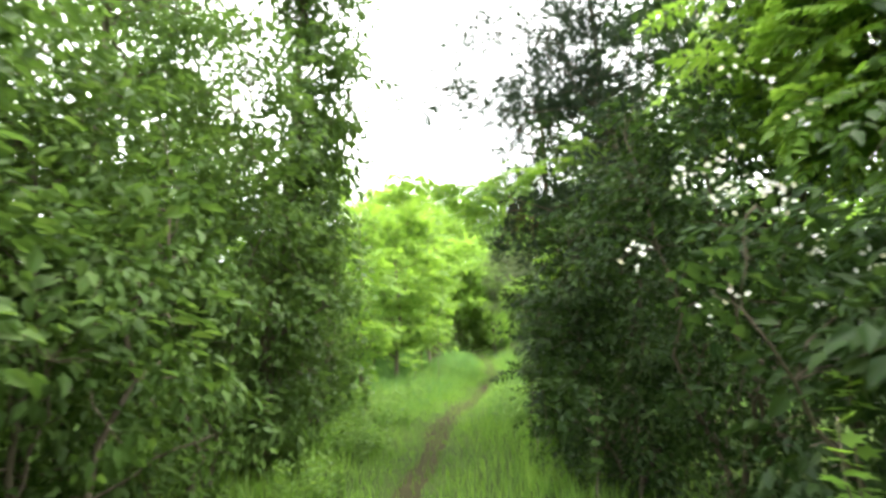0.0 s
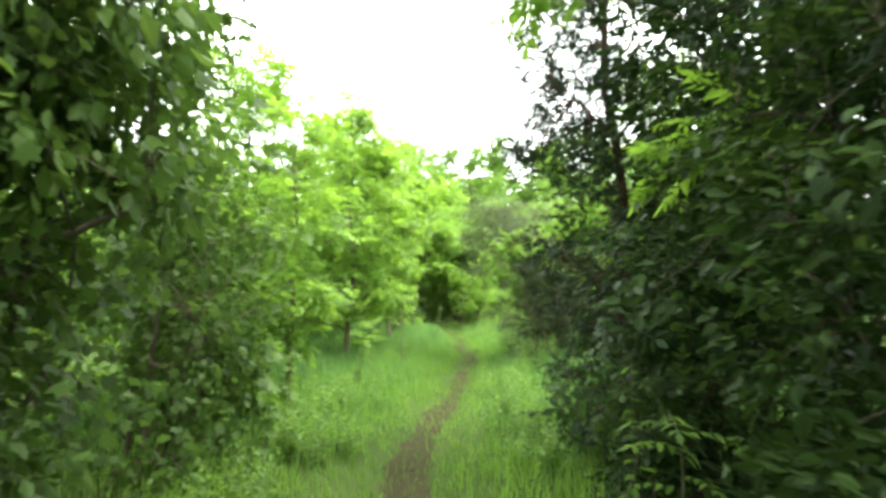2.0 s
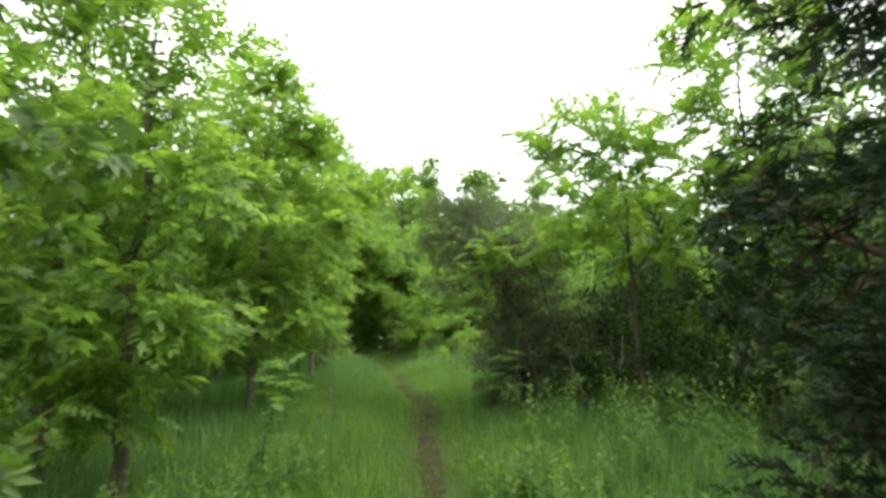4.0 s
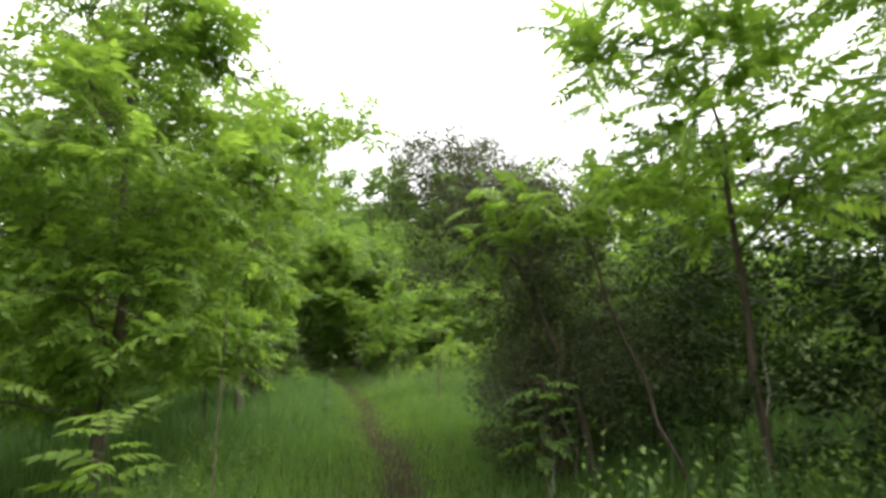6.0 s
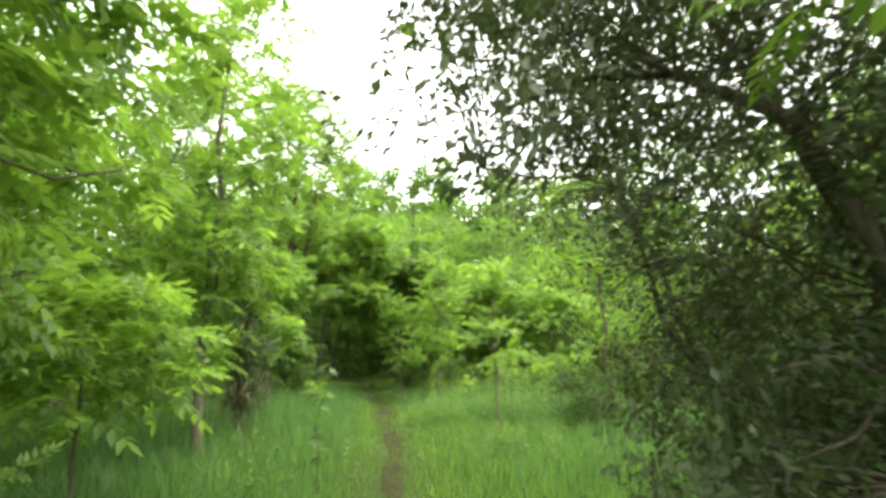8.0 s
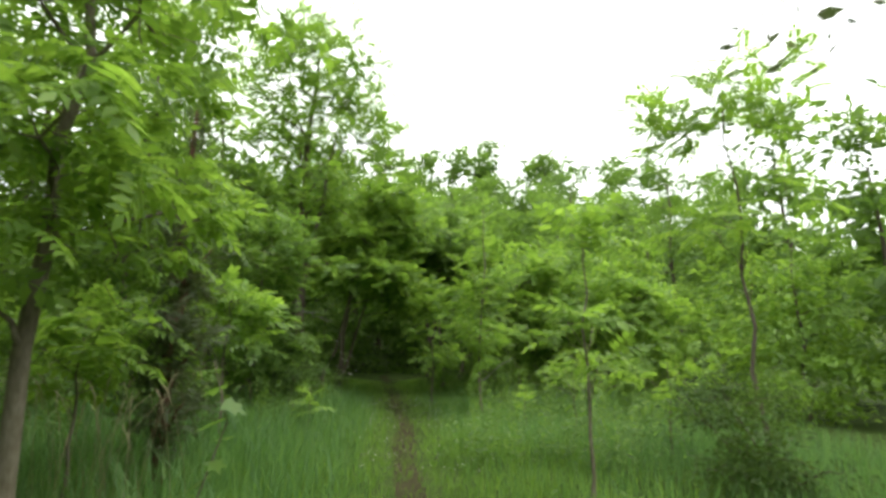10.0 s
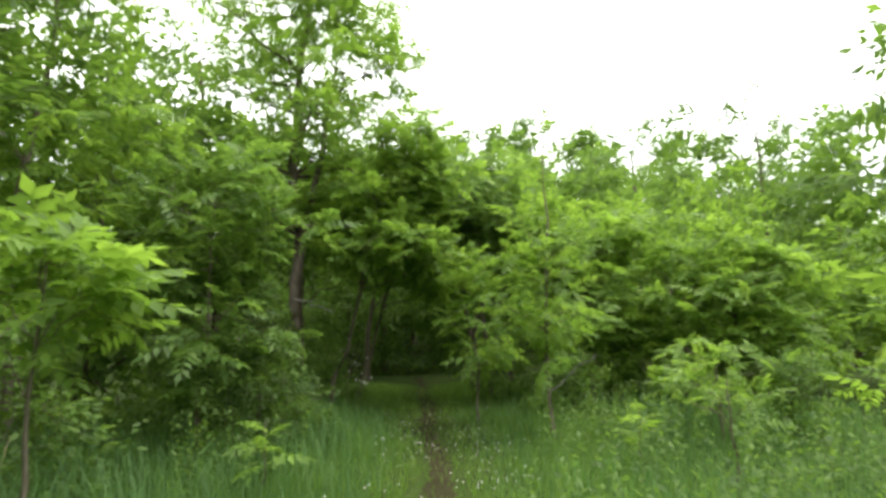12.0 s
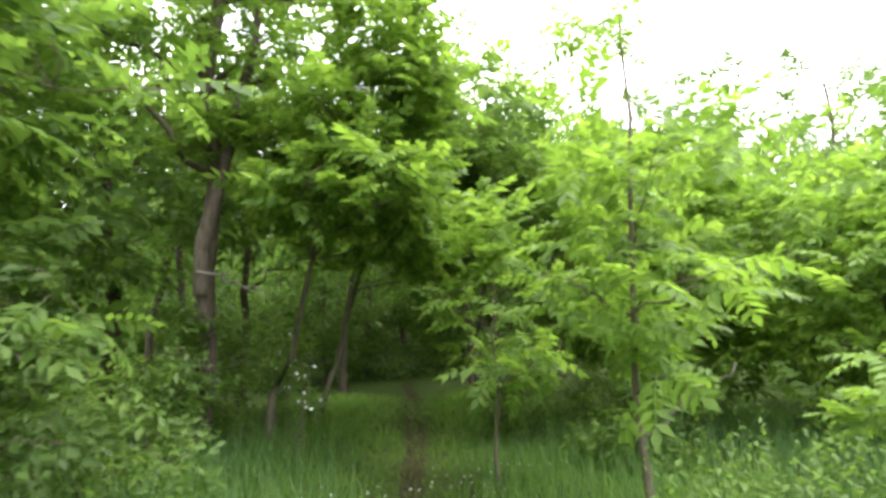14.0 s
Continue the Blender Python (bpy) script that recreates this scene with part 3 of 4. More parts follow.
feather_tree(-2.0, 12.9, [(0, 0, 1.5, 0.75, 0.75, 0.9), (0, 0, 3.0, 0.85, 0.85, 0.9), (0.1, 0, 4.4, 0.65, 0.65, 0.7)], 59, W, 110, 8, 0.3)
feather_tree(-4.4, 17.6, [(0, 0, 1.9, 1.7, 1.7, 1.6), (0, 0, 3.8, 1.4, 1.4, 1.0)], 63, W, 120)
feather_tree(-2.9, 22.2, [(0, 0, 2.0, 1.7, 1.7, 1.7), (0, 0, 4.4, 1.3, 1.3, 1.2), (0.4, -0.9, 6.2, 1.1, 1.1, 1.2)], 64, W, 210, 8, 0.38)
feather_tree(-3.1, 30.0, [(0, 0, 2.4, 1.4, 1.4, 1.2), (0.2, 0, 4.6, 1.6, 1.6, 1.2), (0, 0, 6.8, 1.5, 1.5, 1.2), (0.3, 0, 8.6, 1.4, 1.4, 1.0)], 65, W, 230, 7, 0.36)
feather_tree(-0.6, 29.8, [(0, 0, 1.9, 0.9, 0.9, 1.0), (0.1, 0, 3.3, 1.0, 1.0, 0.8)], 66, W, 90, 8, 0.34, 0.32, LEAF_MID, 0.04)
feather_tree(-5.2, 26.0, [(0, 0, 2.4, 1.8, 1.8, 1.9), (0.2, 0, 5.2, 1.8, 1.8, 1.7)], 67, W, 170)
feather_tree(6.0, 35.0, [(0, 0, 1.8, 1.7, 1.5, 1.2), (0, 0, 3.4, 1.5, 1.4, 1.2)], 68, W, 190)
feather_tree(8.6, 33.6, [(0, 0, 1.6, 1.7, 1.5, 1.2), (0, 0, 2.8, 1.3, 1.3, 0.9)], 69, W, 150)
feather_tree(3.9, 36.6, [(0, 0, 3.9, 1.5, 1.4, 1.0), (-0.6, -0.3, 5.2, 1.6, 1.4, 1.1)], 70, W, 150, 9, 0.42, 0.32, LEAF_MID)
A = "slender feather-leaved sapling with open airy crown"
feather_tree(4.9, 15.9, [(0, 0, 3.4, 1.3, 1.3, 0.7), (-0.4, 0, 4.7, 1.2, 1.2, 0.7)], 71, A, 64, 7, 0.5, 0.38, LEAF_BRIGHT, 0.05, "pinnate_long", "sumac_tree", bark=BARK)
feather_tree(5.6, 14.0, [(0, 0, 3.6, 1.1, 1.1, 1.0), (0, 0, 5.4, 1.3, 1.3, 0.9)], 72, A, 66, 8, 0.5, 0.38, LEAF_BRIGHT, 0.05, "pinnate_long", "sumac_tree", bark=BARK)
feather_tree(3.1, 3.3, [(0, 0, 3.3, 0.9, 0.9, 0.7), (0, 0, 4.3, 0.9, 0.9, 0.6)], 73, A, 110, 9, 0.42, 0.34, LEAF_BRIGHT, 0.05, "pinnate_long", "sumac_tree", bark=BARK)
feather_tree(2.5, 6.9, [(-0.5, 0.2, 2.6, 0.6, 0.5, 0.4), (-2.0, -0.9, 3.1, 0.6, 0.4, 0.25), (0.3, 0.1, 3.8, 0.8, 0.8, 0.5)], 55, A, 48, 7, 0.36, 0.3, LEAF_BRIGHT, 0.05, "pinnate_long", "sumac_tree", bark=BARK)
feather_tree(6.6, 25.4, [(-0.1, 0, 3.5, 0.6, 0.6, 0.6), (-0.7, 0, 4.6, 1.0, 0.8, 0.5), (0.3, 0, 5.0, 0.7, 0.7, 0.6)], 74, A, 36, 6, 0.42, 0.32, LEAF_BRIGHT, 0.032, "pinnate_long", "sumac_tree", bark=BARK)
feather_tree(4.0, 15.9, [(-1.5, 0.1, 2.8, 0.6, 0.4, 0.4), (-0.8, 0.1, 2.9, 0.6, 0.4, 0.5)], 56, A, 38, 6, 0.27, 0.26, LEAF_BRIGHT, 0.024, "pinnate_long", "sumac_tree", bark=BARK)
S = "feather-leaved sapling growing out of the grass"
feather_tree(3.8, 24.2, [(0, 0, 1.7, 0.4, 0.4, 0.6), (0, 0, 2.7, 0.25, 0.25, 0.3)], 75, S, 16, 5, 0.3, 0.14, LEAF_BRIGHT, 0.022, "pinnate", "sumac_sapling", 6, top=0.95)
feather_tree(6.0, 26.6, [(0, 0, 1.2, 0.7, 0.7, 0.5)], 76, S, 12, 5, 0.28, 0.14, LEAF_BRIGHT, 0.02, "pinnate", "sumac_sapling", 6)
feather_tree(4.1, 31.1, [(0, 0, 1.9, 0.95, 0.95, 0.7), (0.1, 0, 3.0, 0.8, 0.8, 0.7), (0, 0, 4.4, 0.55, 0.55, 0.5)], 77, S, 55, 6, 0.34, 0.22, LEAF_BRIGHT, 0.034, "pinnate", "sumac_sapling", 9, top=0.95)
feather_tree(-0.2, 26.3, [(0, 0, 1.95, 0.55, 0.55, 0.35)], 78, S, 16, 6, 0.36, 0.2, LEAF_BRIGHT, 0.022, "pinnate", "sumac_sapling", 6)
feather_tree(3.15, 32.6, [(0, 0, 1.6, 0.6, 0.6, 0.9), (0, 0, 2.6, 0.5, 0.5, 0.5)], 79, S, 34, 6, 0.32, 0.2, LEAF_BRIGHT, 0.024, "pinnate", "sumac_sapling", 6)
feather_tree(-0.85, 20.2, [(0, 0, 1.6, 0.8, 0.8, 0.5)], 35, S, 34, 7, 0.38, 0.24, LEAF_BRIGHT, 0.022, "pinnate", "sumac_sapling", 6)
feather_tree(-1.0, 24.5, [(0, 0, 1.5, 0.55, 0.55, 0.5)], 36, S, 18, 6, 0.36, 0.22, LEAF_BRIGHT, 0.022, "pinnate", "sumac_sapling", 6)
feather_tree(5.2, 28.3, [(0, 0, 0.95, 0.6, 0.6, 0.35)], 37, S, 7, 4, 0.26, 0.12, LEAF_BRIGHT, 0.016, "pinnate", "sumac_sapling", 5)
feather_tree(6.4, 30.6, [(0, 0, 1.0, 0.9, 0.8, 0.5)], 38, S, 26, 6, 0.3, 0.2, LEAF_BRIGHT, 0.02, "pinnate", "sumac_sapling", 6)

# arching grey-leaved shrubs
O = "large arching shrub with small grey-green leaves"
arching = plant("olive_shrub", O, "shrub", (3.4, 16.7), [(0.1, 0.35, 1.2, 1.25, 1.1, 1.1), (-0.4, 0.55, 2.5, 1.4, 1.2, 0.8), (-0.7, 0.6, 3.2, 1.1, 1.0, 0.45), (-1.2, 1.0, 3.85, 1.0, 0.9, 0.45), (-1.5, 0.9, 3.2, 0.6, 0.6, 0.4)], "small", 480, 92, 0.052, 0.3, LEAF_OLIVE, BARK,
      stem=0.038, limbs=10, stems=4, seed=81, shell=0.2)
plant("olive_shrub", O, "shrub", (4.2, 18.9), [(0, 0, 1.5, 1.3, 1.3, 1.3), (-0.6, 0, 3.2, 1.6, 1.4, 1.1), (-1.2, -0.3, 4.0, 1.0, 1.0, 0.5)], "small", 400, 66, 0.06, 0.3, LEAF_OLIVE, BARK,
      stem=0.04, limbs=10, stems=4, seed=82, shell=0.2)

arch = Soup()
tube(arch, np.array([(0, -0.1, 0), (-0.1, -0.1, 0.7), (-0.3, -0.05, 1.4), (-0.62, 0.15, 2.35), (-0.8, 0.5, 2.7), (-1.0, 0.95, 2.9), (-1.3, 1.5, 2.95)]), np.linspace(0.045, 0.014, 7), 7, 0.05, np.random.default_rng(83))
piece("stem", *arch.get(), BARK, arching, smooth=True)


def hanging_sprays(parent, label, a, tips, size, leaf, seed, per=16):
    """Long thin shoots from a, given from the parent's foot, out to their tips, with single broad leaves along the outer half."""
    rng = np.random.default_rng(seed)
    for tip in tips:
        line = bend(a, tip, rng, 0.12, 9, 0.08)
        s = Soup()
        tube(s, line, np.linspace(0.009, 0.002, 9), 5)
        piece("shoot", *s.get(), BARK_PALE, parent, smooth=True)
        u = np.sort(rng.uniform(0.4, 1.0, per))
        pos = np.stack([np.interp(u, np.linspace(0, 1, 9), line[:, i]) for i in range(3)], -1)
        way = rng.normal(size=(per, 3)) * 0.7 + (np.asarray(tip) - a) * 0.3 + (0, 0, -0.5)
        up = rng.normal(size=(per, 3)) * 0.5 + (0, 0, 0.8)
        piece("leaf_spray", *strew("ovate", pos, way, up, size * rng.uniform(0.7, 1.2, per)), leaf, parent, label, kind="stuff")


hanging_sprays(arching, "long shoots with broad pale green leaves", (-0.8, 0.5, 2.7), [(-1.9, 0.3, 3.1), (-2.1, 0.8, 3.35), (-1.7, 0.0, 3.45), (-1.9, 1.3, 3.2)], 0.13, LEAF_VINE, 84)

# ---------------------------------------------------------------- the edge of the wood
forked = plant("forked_tree", "tall grey-barked tree with forked trunk at the wood's edge", "tree", (-0.4, 33.6),
      [(-0.2, 0.4, 5.6, 2.3, 2.0, 1.2), (0.4, 0.4, 7.6, 2.7, 2.2, 1.3), (0.0, 0.4, 9.7, 2.4, 2.0, 1.4)], "pinnate", 300, 8, 0.38, 0.42, LEAF_BRIGHT, BARK,
      stem=0.15, limbs=22, seed=91, shell=0.25, upright=1.1, bare=3.0)
feather_tree(0.2, 34.9, [(1.3, -0.7, 3.4, 1.3, 0.8, 0.5), (0.0, -0.9, 4.1, 1.3, 0.8, 0.55), (2.2, -1.0, 3.0, 0.6, 0.6, 0.4), (1.4, -2.0, 3.4, 1.0, 0.8, 0.5), (1.9, -1.8, 4.3, 1.2, 0.8, 0.6), (1.7, -1.6, 5.2, 1.0, 0.9, 0.6)], 94, "low spreading feather-leaved tree at the wood's edge", 240, 8, 0.38, 0.3, LEAF_BRIGHT, 0.06, limbs=16)
feather_tree(0.5, 37.0, [(1.6, -0.4, 3.3, 1.5, 0.9, 0.6), (0.2, -0.2, 4.0, 1.4, 0.9, 0.7), (2.9, 0, 3.2, 1.0, 0.7, 0.5), (1.6, 0, 4.6, 1.6, 1.0, 0.6)], 97, "low spreading feather-leaved tree at the wood's edge", 190, 9, 0.4, 0.32, LEAF_BRIGHT, 0.06)
plant("trunk_vine", "leafy vine climbing the forked tree's trunk", "vine", (-0.42, 33.35), [(0, 0.05, 0.7, 0.34, 0.3, 0.6), (0, 0.08, 1.5, 0.28, 0.28, 0.5)], "ovate", 50, 26, 0.1, 0.16, LEAF_VINE, BARK,
      stem=0.015, limbs=5, seed=95, shell=0.3, droop=0.6, upright=0.4)
fork = Soup()
tube(fork, bend((0.05, 0, 2.1), (0.75, 0.25, 7.6), np.random.default_rng(92), 0.05, 9), np.linspace(0.105, 0.03, 9), 8, 0.04, np.random.default_rng(93))
piece("trunk", *fork.get(), BARK, forked, smooth=True)


def wood_tree(x, y, h, r, seed, leaf, low=0.35, size=0.25, clumps=150, per=30, spread=0.55, name="wood_tree", label="leafy woodland tree in full summer green"):
    rng = np.random.default_rng(seed)
    lobes = [(rng.normal() * 0.2 * r, rng.normal() * 0.2 * r, h * (low + (0.95 - low) * (k + 0.5) / 4), r * w, r * w, h * (1 - low) / 5) for k, w in enumerate((0.85, 1.0, 0.85, 0.55))]
    return plant(name, label, "tree", (x, y), lobes, "small", clumps, per, size, spread, leaf, BARK, stem=0.013 * h, limbs=8, seed=seed, shell=0.35, group="trees of the wood", ragged=0.04)


src = [wood_tree(-3.8, 32.8, 7.0, 2.1, 101, LEAF_MID, 0.12), wood_tree(10.6, 36.5, 6.0, 2.2, 102, LEAF_BRIGHT, 0.1), wood_tree(-5.8, 36, 10.5, 2.8, 103, LEAF_MID, 0.28),
       wood_tree(10.9, 43.4, 11.4, 2.6, 104, LEAF_MID, 0.15), wood_tree(5.0, 40.2, 8.0, 2.4, 105, LEAF_MID, 0.42),
       wood_tree(-10.0, 48.0, 10.5, 2.8, 106, LEAF_MID, 0.12, 0.5, 80, 32, 0.85),
       wood_tree(-17.0, 40.0, 10.0, 2.9, 107, LEAF_MID, 0.1, 0.62, 60, 28, 0.95)]
SPOTS = [(4, -1.2, 38.2, 0.95), (4, 3.7, 38.9, 0.86), (4, -3.4, 40.5, 1.05), (4, 8.0, 39.6, 0.95), (4, 0.2, 43.0, 1.1), (4, 4.2, 44.5, 1.15), (2, -5.5, 43.0, 1.0), (2, 7.6, 46.0, 1.0), (2, 0.4, 48.4, 1.05), (5, -1.0, 51.5, 1.0),
         (5, 4.6, 51.0, 1.0), (5, 1.8, 54.5, 1.0), (5, 8.0, 53.0, 1.0), (5, -5.0, 51.0, 1.0), (5, 0.6, 57.0, 1.0), (0, 3.8, 48.6, 0.9), (0, -2.6, 46.6, 0.9), (0, 6.4, 48.8, 0.9), (0, -0.8, 45.8, 0.7), (1, 13.6, 35.0, 0.9), (3, 14.8, 41.0, 0.95), (5, 17.0, 36.5, 1.0), (5, 20.0, 44.0, 1.0), (5, 12.5, 51.0, 1.0), (5, 18.5, 53.0, 1.0),
         (0, -7.0, 30.0, 1.1), (2, -9.5, 34.0, 1.0), (2, -4.6, 28.3, 0.85), (0, -8.0, 23.0, 1.1), (0, -7.5, 13.5, 0.9), (3, -8.5, 6.0, 0.7), (2, -8.5, 0.5, 0.7), (1, 11.6, 30.5, 0.8), (1, 12.6, 25.0, 0.9), (1, 9.0, 21.0, 0.9), (0, 9.0, 15.5, 0.8),
         # y below 0: unseen trees, added behind the camera to close off light
         (1, 8.5, 10.0, 0.9), (0, 8.5, 4.0, 0.9), (0, 7.8, 20.2, 0.8), (0, 10.8, 18.0, 0.9), (0, 7.6, 12.8, 0.75), (1, 11.4, 13.4, 1.0), (0, 10.2, 23.4, 0.8), (5, 0.4, -6.5, 0.9), (5, -4.5, -5.0, 1.0), (5, 4.8, -4.5, 1.0), (0, -3.4, -1.7, 0.85), (0, 3.4, -1.9, 0.85),
         (5, -3.0, 64.0, 1.1), (5, 4.0, 66.0, 1.2), (5, 10.5, 64.0, 1.1), (5, 17.0, 64.0, 1.1), (5, 24.0, 58.0, 1.1), (5, -11.0, 56.0, 1.1), (5, 7.5, 78.0, 1.25), (5, 13.5, 79.0, 1.35), (5, 1.0, 79.0, 1.25), (5, 20.0, 77.0, 1.3),
         (5, 27.5, 74.0, 1.2), (5, -6.0, 76.0, 1.3), (5, 35.0, 68.0, 1.2),
         (3, 24.7, 51.7, 1.22), (2, -2.8, 36.4, 1.05), (0, -4.8, 34.6, 1.2), (5, 14.0, 28.0, 0.8), (5, 15.5, 22.5, 0.8), (5, 16.0, 32.0, 0.85)]
rng = np.random.default_rng(17)
SPOTS += [(6, -5 + 3.4 * k + rng.normal() * 0.5, 79 + rng.normal() * 2.5, rng.uniform(1.15, 1.4)) for k in range(13)]
for k in range(34):
    a = rng.uniform(0, 2 * math.pi)
    x, y = 3 + (19 + 14 * rng.random()) * math.cos(a), 20 + (38 + 14 * rng.random()) * math.sin(a)
    SPOTS.append((6, x, y, rng.uniform(0.8, 1.15)))
rng = np.random.default_rng(7)
for k, x, y, s in SPOTS:
    m = pose(x, y, ground_z(x, y) - 0.05, 0, 0, rng.uniform(0, 360))
    copy_thing(src[k], m @ Matrix.Diagonal((s, s, s * rng.uniform(0.94, 1.06), 1)))
# undergrowth under the wood's edge
U = "low leafy undergrowth bush at the wood's edge"
under = [hedge_bush(-0.2, 32.2, 0.7, 1.3, "small", LEAF_MID, 0.1, 111, U, 80, 28, 0.26, 3, "undergrowth of the wood's edge", "undergrowth_bush", 0.012),
         hedge_bush(-1.6, 27.8, 0.8, 1.9, "small", LEAF_MID, 0.1, 112, U, 100, 28, 0.28, 3, "undergrowth of the wood's edge", "undergrowth_bush", 0.012)]
for k, x, y, s in [(0, -1.3, 31.4, 1.2), (1, -0.9, 35.2, 1.0), (1, 3.9, 34.4, 0.8), (0, 4.9, 33.0, 0.9), (1, 5.6, 37.4, 1.1), (1, -2.2, 37.0, 1.2), (0, 0.1, 36.0, 0.9), (1, -3.2, 26.6, 1.1), (1, 7.4, 37.2, 1.3), (1, -1.6, 43.5, 1.6), (1, 5.8, 43.0, 1.5),
                   (1, 0.3, 47.0, 1.6), (1, 3.8, 47.6, 1.6), (1, 7.4, 30.0, 0.7), (0, 8.6, 27.8, 0.9), (1, -4.2, 23.6, 1.0), (1, -4.0, 29.6, 1.2), (0, 0.2, 30.6, 0.9)]:
    copy_thing(under[k], pose(x, y, ground_z(x, y) - 0.03, 0, 0, rng.uniform(0, 360)) @ Matrix.Diagonal((s, s, s, 1)))
hedge_bush(0.05, 29.6, 0.55, 1.9, "small", LEAF_HALF_SHADE, 0.08, 113, "slender leafy shrub standing in the tall grass", 70, 40, 0.24, 4, "", "verge_shrub", 0.012)
hedge_bush(3.05, 17.2, 0.55, 1.5, "small", LEAF_OLIVE, 0.06, 114, "low grey-green shrub below the arching bush", 80, 70, 0.24, 4, "", "verge_shrub", 0.012)


# ---------------------------------------------------------------- small things
def flower_mesh():
    """A five-petalled white flower with notched, cupped petals, face to +Z."""
    s = Soup()
    for p in range(5):
        t = p * 2 * math.pi / 5
        q = lambda a, r, z: (r * math.cos(a), r * math.sin(a), z)
        s.add([(0, 0, 0), q(t - 0.55, 0.75, 0.18), q(t - 0.25, 1.0, 0.3), q(t, 0.9, 0.26), q(t + 0.25, 1.0, 0.3), q(t + 0.55, 0.75, 0.18)], [(0, 1, 2), (0, 2, 3), (0, 3, 4), (0, 4, 5)])
    return raw_mesh("flower", *s.get(), PETAL)


FLOWER = flower_mesh()


def blossom(parent, at, n, r, size, seed):
    """A loose cluster of separate flowers at a place given from the parent's foot."""
    rng = np.random.default_rng(seed)
    for k in range(n):
        ob = new("flower", FLOWER)
        ob.parent = parent
        p = np.array(at) + rng.normal(size=3) * r * 0.6
        z = size * rng.uniform(0.75, 1.2)
        ob.matrix_basis = pose(*p, 50 + rng.normal() * 30, rng.normal() * 25, rng.normal() * 40) @ Matrix.Diagonal((z, z, z, 1))


for k, (x, y, z) in enumerate([(1.52, 3.15, 2.38), (1.68, 3.07, 2.39), (1.73, 3.04, 2.25), (1.83, 2.98, 2.28), (1.99, 2.88, 2.17), (2.07, 2.82, 1.9), (2.23, 2.7, 1.77), (1.55, 3.14, 1.59), (1.94, 2.91, 2.97),
                               (1.85, 2.97, 3.08), (2.05, 2.84, 2.62), (1.73, 3.04, 3.39), (1.2, 3.29, 1.95), (1.29, 3.25, 1.96), (1.72, 3.05, 1.65), (2.12, 2.79, 1.66), (2.22, 2.71, 1.48), (1.78, 3.01, 2.5)]):
    blossom(rose, (0.84 * x - rose.location.x, 0.84 * y - rose.location.y, 0.84 * (z - 1.5) + 1.5 - rose.location.z), 14 if k < 6 else 7, 0.07, 0.0155, 300 + k)


def seedling(name, label, x, y, h, leaves, shape, size, leaf, seed, lift=0.3, start=0.35, lean=(0, 0)):
    """A little plant whose leaves are separate pieces on a thin stem."""
    rng = np.random.default_rng(seed)
    root = new(name)
    root.location = (x, y, ground_z(x, y) - 0.02)
    tagged(root, label, "plant")
    line = bend((0, 0, 0), (lean[0], lean[1], h), rng, 0.12, 7)
    s = Soup()
    tube(s, line, np.linspace(0.009, 0.003, 7), 5)
    piece("stem", *s.get(), BARK_PALE, root, smooth=True)
    v, f = SHAPES[shape]
    me = raw_mesh("leaf", v * 1.0, f, leaf)
    for k in range(leaves):
        u = start + (1 - start) * (k + 0.5) / leaves
        p = np.array([np.interp(u, np.linspace(0, 1, 7), line[:, i]) for i in range(3)])
        ob = new("leaf", me)
        ob.parent = root
        a = k * 137.5 + rng.normal() * 14
        sz = size * rng.uniform(0.7, 1.15) * (1 - 0.25 * u)
        ob.matrix_basis = pose(*p, math.degrees(lift) + rng.normal() * 12, rng.normal() * 14, a) @ Matrix.Diagonal((sz, sz, sz, 1))
    return root


seedling("sumac_seedling", "small bright feather-leaved seedling in the grass", -0.85, 15.8, 1.15, 12, "pinnate", 0.42, LEAF_BRIGHT, 401, 0.35, 0.5)
seedling("grape_vine", "young wild vine with large heart-shaped leaves", -0.95, 13.4, 0.95, 14, "lobed", 0.2, LEAF_VINE, 402, -0.3, 0.2, (0.15, 0))
seedling("grape_vine", "young wild vine with large heart-shaped leaves", 0.95, 21.5, 1.5, 18, "lobed", 0.17, LEAF_VINE, 403, -0.3, 0.2, (0.1, 0))
seedling("grape_vine", "tall wild vine with large pale lobed leaves", -0.2, 15.9, 3.0, 24, "lobed", 0.15, LEAF_VINE, 416, -0.3, 0.45, (0.2, 0.1))
seedling("maple_seedling", "bright yellow-green leafy seedling at the hedge foot", 1.22, 1.75, 1.15, 26, "lobed", 0.13, LEAF_BRIGHT, 404, 0.1, 0.35, (0.1, 0.1))
seedling("maple_seedling", "bright yellow-green leafy seedling at the hedge foot", 1.5, 2.0, 1.3, 26, "lobed", 0.13, LEAF_BRIGHT, 405, 0.1, 0.35)
seedling("maple_seedling", "bright leafy seedling at the hedge foot", -1.35, 2.7, 0.75, 22, "ovate", 0.11, LEAF_VINE, 406, -0.2, 0.3, (0.2, 0))
seedling("sumac_seedling", "feather-leaved seedling reaching over the trail verge", 1.25, 6.6, 1.0, 10, "pinnate_few", 0.32, LEAF_MID, 407, 0.1, 0.4, (-0.1, 0))
seedling("sumac_seedling", "feather-leaved seedling under the arching shrub", 2.5, 15.9, 1.2, 14, "pinnate", 0.36, LEAF_MID, 408, 0.2, 0.4)
seedling("silvery_shoot", "slender young shoot with pale silvery leaves", 2.85, 16.0, 1.7, 44, "ovate", 0.075, LEAF_OLIVE, 415, 0.3, 0.55, (-0.1, 0))
seedling("sumac_seedling", "small bright feather-leaved seedling in the grass", 4.4, 28.6, 0.8, 10, "pinnate", 0.34, LEAF_BRIGHT, 409, 0.5, 0.5)
